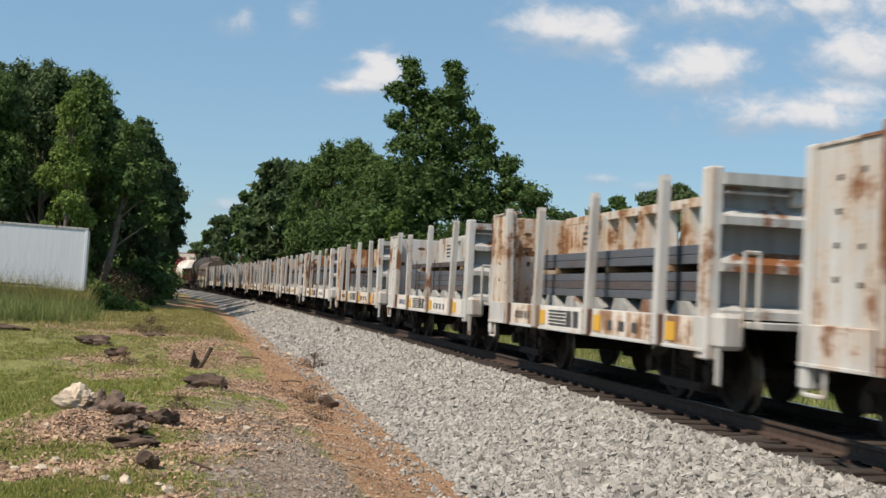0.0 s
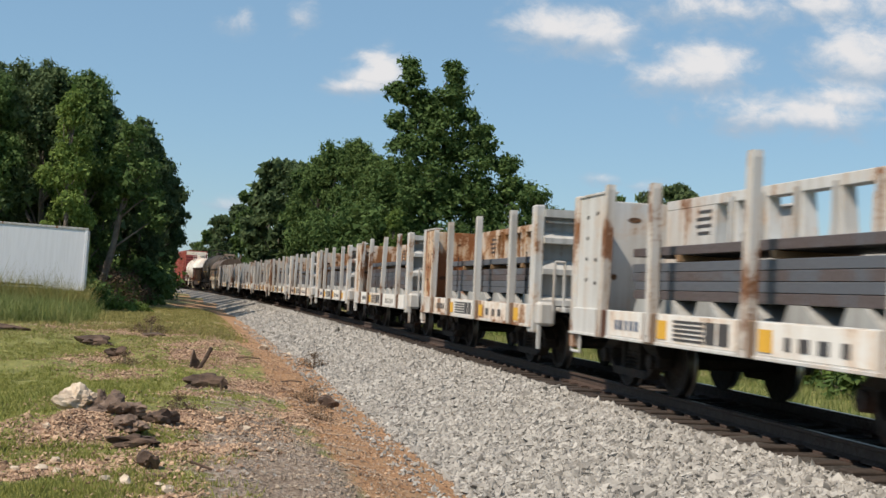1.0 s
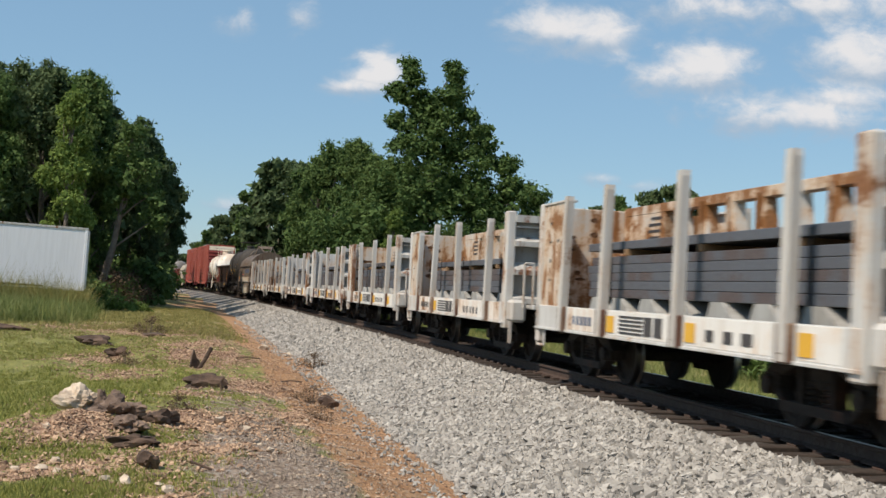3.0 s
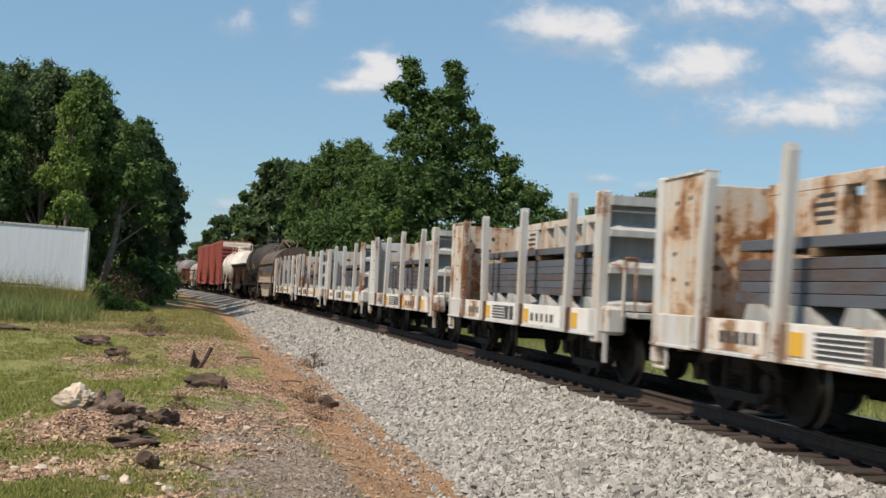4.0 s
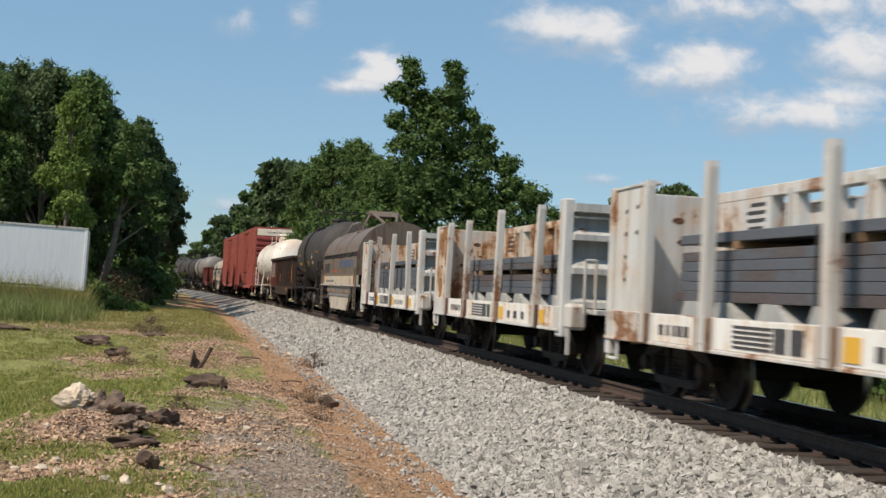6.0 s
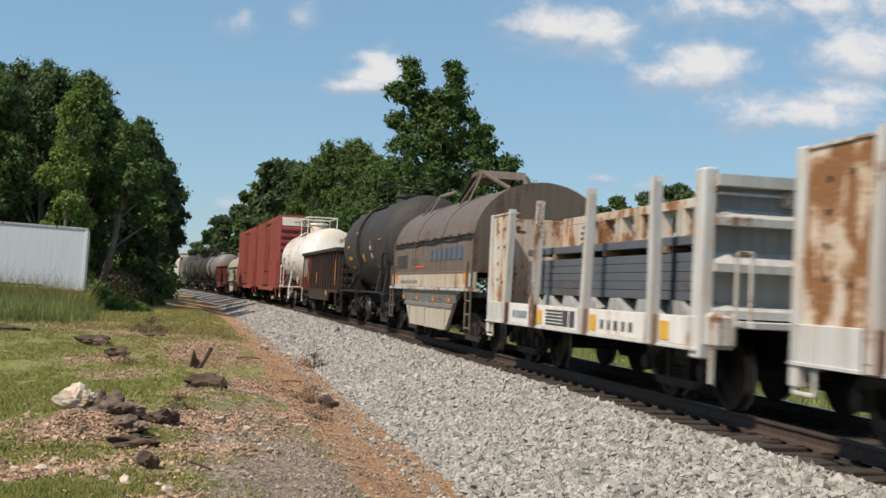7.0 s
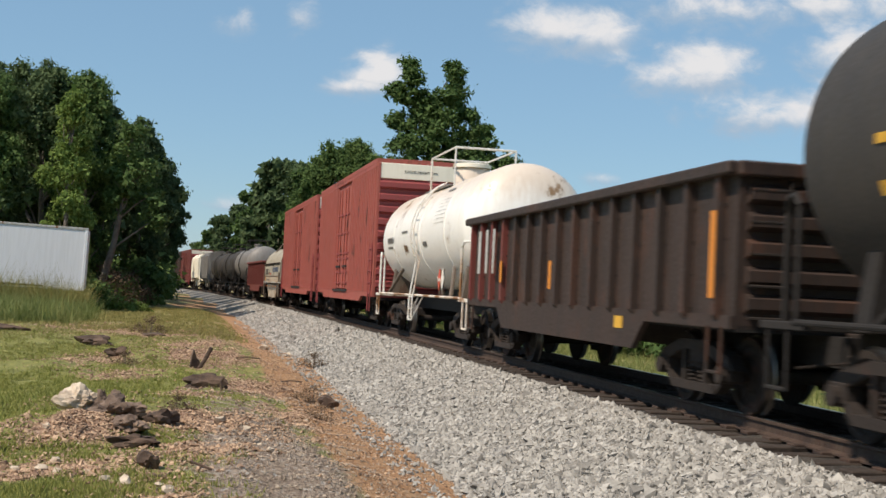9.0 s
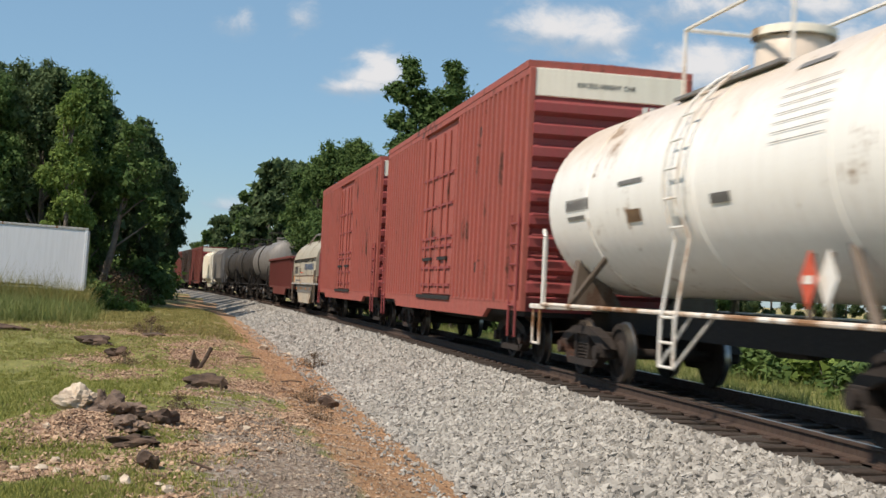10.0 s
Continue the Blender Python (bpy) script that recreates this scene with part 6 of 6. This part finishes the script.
def grasses():
    rng = np.random.default_rng(17)
    n = 90000
    y = 7.5 + 34 * rng.random(n) ** 1.35
    x = -0.42 * y * 1.05 + rng.random(n) * 0.42 * y * 1.15
    s, l = beside(x, y)
    patch = np.sin(0.9 * x + 0.35 * y) * np.cos(0.5 * y - 0.7 * x) + np.sin(2.2 * x - 1.3 * y) * 0.7 + np.sin(5.1 * x + 2.3 * y) * 0.5 + np.sin(11.3 * x - 7.7 * y) * 0.4 + rng.normal(0, 0.35, n)
    open_ground = np.zeros(n)
    for mx, my, mr, ml, mh in BARE:
        open_ground += mh * np.exp(-((x - mx) / mr) ** 2 - ((y - my) / ml) ** 2)
    keep = (l < -5.9 + 0.3 * np.sin(y)) & (patch > -0.75 + 1.5 * np.clip((l + 7.6) / 1.6, 0, 1) + 2.6 * open_ground)
    keep &= ~((s < 17 + rng.normal(0, 1.2, n)) & (l > -7.0 + 0.35 * np.sin(1.7 * y) + 0.25 * np.sin(4.3 * y + x) + rng.normal(0, 0.3, n)))
    lush = keep & (rng.random(n) > np.clip((y - 22) / 20, 0, 0.7))
    tagged(new("grass", blades(x[lush], y[lush], 6, 0.042, 0.008, 0.05, 2, M["grass"])), "short green grass in patches on bare clay", "grass", kind="stuff")
    keep &= ~lush
    tagged(new("dry_grass", blades(x[keep], y[keep], 6, 0.05, 0.009, 0.10, 5, M["grass_dry"])), "dry yellow grass further along the verge", "grass", kind="stuff")
    n = 34000
    y = 38 + 30 * rng.random(n)
    x = -0.40 * y + rng.random(n) * 0.40 * y
    s, l = beside(x, y)
    keep = (l < -5.3) & (np.sin(0.8 * x + 0.5 * y) + np.sin(2.3 * x - 0.9 * y) + rng.normal(0, 0.8, n) > -1.2) & ~((y > 53) & (x < -16))
    tagged(new("verge_grass", blades(x[keep], y[keep], 5, 0.075, 0.018, 0.12, 8, M["grass_dry"])), "thin yellow-green grass on the verge before the wood", "grass", kind="stuff")
    n = 2600
    x, y = -24 + 8.2 * rng.random(n), 51.2 + 2.6 * rng.random(n)
    keep = y < 54.2 + 0.27 * (x + 16.45)
    tagged(new("dry_weeds", blades(x[keep], y[keep], 10, 0.75, 0.014, 0.16, 9, M["grass_dry"])), "tall dry seed stalks in front of the trailer", "weeds", kind="stuff")
    n = 7600
    x, y = -26 + 15 * rng.random(n), 40 + 18 * rng.random(n)
    s, l = beside(x, y)
    keep = (x + 0.305 * y < 1.2 * np.sin(1.3 * y) - 0.4) & (x < -12.6) & (y < 54.3 + 0.27 * (x + 16.45))
    tagged(new("tall_weeds", blades(x[keep], y[keep], 14, 0.44, 0.016, 0.22, 3, M["weed"])), "tall yellow-green weeds round the trailer", "weeds", kind="stuff")
    n = 5000
    s = 8 + 80 * rng.random(n)
    l = 4.6 + 6 * rng.random(n)
    th = PSI + BEND * s
    x = (np.cos(th) - math.cos(PSI)) / BEND + math.cos(PSI) * ASIDE + np.cos(th) * l
    y = (np.sin(th) - math.sin(PSI)) / BEND + math.sin(PSI) * ASIDE + np.sin(th) * l
    tagged(new("trackside_grass", blades(x, y, 9, 0.22, 0.011, 0.12, 4, M["weed"])), "rough grass beyond the far side of the track", "grass", kind="stuff")


grasses()


# ---------------- trailer ----------------
def trailer():
    t = thing("box_trailer", "white box trailer parked in the weeds before the wood", "trailer")
    # local x along its length, to the rear; y to the far side
    L = 12.0
    part("body", boxed(-L, 0, 0, 2.5, 1.05, 3.86, 0.03), M["trailer"], t)
    for z, hh in ((1.0, 0.14), (3.80, 0.10)):
        part("edge_rail", boxed(-L, 0.02, -0.03, 0.03, z, z + hh, 0.01), M["grey_paint"] if z > 2 else M["trailer"], t)
    part("rear_post", boxed(-0.10, 0.03, -0.025, 0.06, 1.02, 3.9, 0.01), M["trailer"], t)
    rib = mesh_of(boxed(-0.02, 0.02, -0.003, 0.0, 1.14, 3.8), M["trailer"])
    for i in range(1, 10):
        part("side_post", rib, None, t, at=pose(-i * 1.2, 0, 0))
    for x in (-2.3, -3.5):
        for y in (0.12, 2.1):
            bm = bmesh.new()
            rod(bm, (x, y, 0.5), (x, y + 0.28, 0.5), 0.5, 28)
            tyre = part("tyre", bm, M["rubber"], t, smooth=40)
            part("rim", rod(bmesh.new(), (x, y - 0.01, 0.5), (x, y + 0.1, 0.5), 0.28, 20), M["grey_paint"], tyre)
    part("bogie_frame", boxed(-4.2, -1.5, 0.5, 2.0, 0.6, 1.0), M["under"], t)
    part("mudguard", prism([(-4.2, 0.9), (-4.0, 1.1), (-1.8, 1.1), (-1.6, 0.9), (-1.8, 1.16), (-4.0, 1.16)], -0.05, 0.3), M["under"], t)
    part("rear_door", boxed(0.02, 0.05, 0.06, 2.44, 1.1, 3.8, 0.005), M["trailer"], t)
    part("landing_gear", boxed(-10.0, -9.85, 0.4, 0.55, 0.0, 1.05), M["under"], t)
    t.matrix_basis = pose(-16.45, 55.0, -0.55) @ Matrix.Rotation(radians(15.0), 4, "Z") @ Matrix.Rotation(radians(1.3), 4, "Y")


trailer()


# ---------------- rocks, logs, litter ----------------
def lump(name, label, category, mat, x, y, dims, seed, turn=0.0, sink=0.25, jag=0.35, sub=3):
    bm = bmesh.new()
    bmesh.ops.create_icosphere(bm, subdivisions=sub, radius=1.0)
    rng = random.Random(seed)
    off = Vector((rng.random() * 50, rng.random() * 50, rng.random() * 50))
    for v in bm.verts:
        n_ = noise.noise(v.co * 1.1 + off) * jag * 1.6 + noise.noise(v.co * 3.3 + off) * jag * 0.5 + noise.noise(v.co * 8.0 + off) * jag * 0.22
        c = v.co * (1 + n_)
        c = Vector((c.x * dims[0], c.y * dims[1], c.z * dims[2]))
        v.co = c
    ob = new(name, mesh_of(bm, M[mat], 25))
    tagged(ob, label, category)
    ob.matrix_basis = Matrix.Translation((x, y, float(ground_z(np.array(x), np.array(y))) + dims[2] * (1 - 2 * sink))) @ Matrix.Rotation(turn, 4, "Z")
    return ob


def twig(x, y, pts, r, label):
    z = float(ground_z(np.array(x), np.array(y)))
    ob = new("twig", mesh_of(rods([(x + a, y, z + b_) for a, b_ in pts], r, 6), M["dead_wood"]))
    return tagged(ob, label, "twig")


def litter():
    lump("rock", "pale weathered boulder half sunk in the clay", "rock", "rock", -4.06, 13.75, (0.25, 0.20, 0.19), 1, 0.4, 0.2, 0.55, 5)
    for i, (x, y, d, tn) in enumerate(((-3.76, 13.75, (0.12, 0.10, 0.20), 0.2), (-3.62, 13.35, (0.15, 0.20, 0.13), 0.7), (-3.36, 12.95, (0.15, 0.22, 0.11), 0.9), (-3.16, 12.55, (0.13, 0.16, 0.08), 0.5))):
        tagged(lump("jagged_rock", "brown jagged broken rock beside the boulder", "rock", "ridge", x, y, d, 60 + i, tn, 0.25, 0.8, 4), group="broken rocks")
    tagged(splinter("shard", "dark pointed slab standing behind the boulder", -3.80, 13.85, 0.16, 0.34, 0.05, "ridge"), category="rock")
    lump("root", "dark rotten root end in the clay", "root", "dead_wood", -2.88, 11.55, (0.22, 0.09, 0.06), 7, 0.3, 0.2, 0.6)
    lump("stump", "small dark root stub in the grass", "stump", "dead_wood", -2.46, 10.45, (0.07, 0.06, 0.09), 8, 0.3, 0.2, 0.6)
    lump("log", "short dark charred log on the grass", "log", "dead_wood", -3.66, 18.9, (0.34, 0.13, 0.12), 3, 0.1, 0.15, 0.5)
    lump("root", "dark root arching out of the grass", "root", "dead_wood", -3.12, 13.75, (0.17, 0.13, 0.11), 4, 0.5, 0.25, 0.6)
    lump("stump", "dark grey root stub in the grass", "stump", "dead_wood", -8.44, 29.4, (0.40, 0.2, 0.16), 6, 0.2, 0.2, 0.6)
    lump("stump", "small dark root stub on bare earth", "stump", "dead_wood", -6.62, 24.8, (0.18, 0.12, 0.10), 12, 0.2, 0.2, 0.6)
    lump("log", "dark log lying in the grass", "log", "dead_wood", -11.95, 33.0, (0.55, 0.14, 0.10), 13, 0.1, 0.2, 0.4)
    lump("bark", "flat brown bark piece on the clay", "bark", "dead_wood", -8.5, 35.7, (0.30, 0.14, 0.08), 9)
    lump("stump", "dark stub at the foot of the ballast", "stump", "dead_wood", -1.72, 19.2, (0.12, 0.10, 0.10), 14, 0.1, 0.2, 0.6)
    lump("stone", "dark flat stone lying on the ballast", "stone", "dead_wood", -0.60, 19.35, (0.15, 0.09, 0.05), 5, sink=-0.6)
    for x, y, r, sd in ((-2.56, 14.35, 0.085, 1), (-2.29, 9.0, 0.065, 2), (-5.2, 35.8, 0.16, 3), (-1.95, 8.95, 0.06, 4), (-2.58, 9.5, 0.05, 5), (-3.32, 10.6, 0.05, 6), (-1.9, 13.2, 0.04, 7), (-4.1, 33.0, 0.09, 8), (-3.35, 10.3, 0.05, 9), (-2.9, 10.1, 0.045, 10),
                        (-2.1, 9.3, 0.045, 11), (-2.45, 9.25, 0.035, 12), (-3.6, 10.4, 0.045, 13), (-3.1, 9.95, 0.04, 14), (-2.95, 12.2, 0.04, 15), (-2.2, 14.1, 0.05, 16), (-1.55, 11.5, 0.045, 17), (-3.9, 12.1, 0.05, 18), (-3.4, 11.6, 0.04, 19), (-2.3, 12.9, 0.045, 20), (-3.0, 34.5, 0.14, 21), (-4.4, 38.0, 0.16, 22), (-1.8, 16.8, 0.05, 23)):
        tagged(lump("pale_stone", "small pale stone on the clay", "stone", "rock", x, y, (r, r * 0.8, r * 0.65), 20 + sd, sd, 0.15, 0.45, sub=2), group="pale stones")
    splinter("stump", "forked dark splintered stump in the grass", -4.75, 23.5, 0.22, 0.42, 0.12, "dead_wood")
    twig(-4.62, 23.4, [(-0.02, 0.0), (0.10, 0.2), (0.2, 0.42)], 0.04, "crooked dark dead branch by the stump")
    twig(-3.3, 18.5, [(0.0, 0.0), (-0.02, 0.14), (0.03, 0.22)], 0.02, "thin dark twig by the log")
    for i, (x, y, ln) in enumerate(((-2.4, 9.9, 0.3), (-1.9, 10.4, 0.25), (-3.0, 14.9, 0.3), (-4.2, 25.0, 0.5), (-5.4, 26.2, 0.45), (-2.3, 20.6, 0.4), (-2.9, 22.4, 0.5), (-3.5, 11.9, 0.22))):
        a = 0.5 + 1.9 * i
        twig(x, y, [(0.0, 0.02), (0.5 * ln * math.cos(a), 0.05), (ln * math.cos(a), 0.03 + 0.05 * (i % 3))], 0.012, "thin dead stick lying on the ground")


def splinter(name, label, x, y, w_, h_, d_, mat):
    """A broken upright piece with a jagged top."""
    z = float(ground_z(np.array(x), np.array(y))) - 0.03
    ob = new(name, mesh_of(prism([(-w_ / 2, 0), (w_ / 2, 0), (w_ * 0.42, h_ * 0.45), (w_ * 0.1, h_ * 0.62), (-w_ * 0.15, h_), (-w_ * 0.30, h_ * 0.75), (-w_ * 0.38, h_ * 0.35)], -d_ / 2, d_ / 2), M[mat]))
    ob.matrix_basis = pose(x, y, z, 8, 0, 20)
    return tagged(ob, label, "stump")


def chips():
    """Clay crumbs, bark and wood chips, strewn in patches."""
    rng = np.random.default_rng(31)
    xs, ys = [], []
    for mx, my, mr, ml, mh in BARE:
        n = int(4200 * mh * (mr * ml) ** 0.5)
        xs.append(mx + mr * rng.normal(0, 0.7, n))
        ys.append(my + ml * rng.normal(0, 0.7, n))
    x, y = np.concatenate(xs), np.concatenate(ys)
    tagged(new("wood_chips", pebbles(x, y, ground_z(x, y), 0.018, 6, M["chips"], 0.6)), "orange-brown wood chips and clay crumbs strewn on the ground", "debris", kind="stuff")
    n = 10000
    s = 7 + 13 * rng.random(n) ** 1.1
    l = -6.0 + 0.70 * rng.normal(0, 1, n)
    th = PSI + BEND * s
    x = (np.cos(th) - math.cos(PSI)) / BEND + math.cos(PSI) * ASIDE + np.cos(th) * l
    y = (np.sin(th) - math.sin(PSI)) / BEND + math.sin(PSI) * ASIDE + np.sin(th) * l
    q = rng.random(4200)
    ss, ll = 7 + 45 * q ** 1.5, -4.95 + 0.36 * rng.normal(0, 1, 4200)
    px = np.array([track(a, c)[:2] for a, c in zip(ss, ll)])
    tagged(new("clay_crumbs", pebbles(px[:, 0], px[:, 1], ground_z(px[:, 0], px[:, 1]), 0.015, 9, M["chips"], 0.6)), "brown clay crumbs and dead leaves at the foot of the ballast", "debris", kind="stuff")
    tagged(new("gravel", pebbles(x, y, ground_z(x, y), 0.0125, 7, M["grit"], 0.7)), "fine grey-brown gravel beside the ballast", "gravel", kind="stuff")


M["grit"] = rough_matter("grey_brown_grit", (0.135, 0.092, 0.066), (0.52, 0.43, 0.33), 14.0, 0.9, 0.5, 0.01, True)
litter()
chips()
motions()
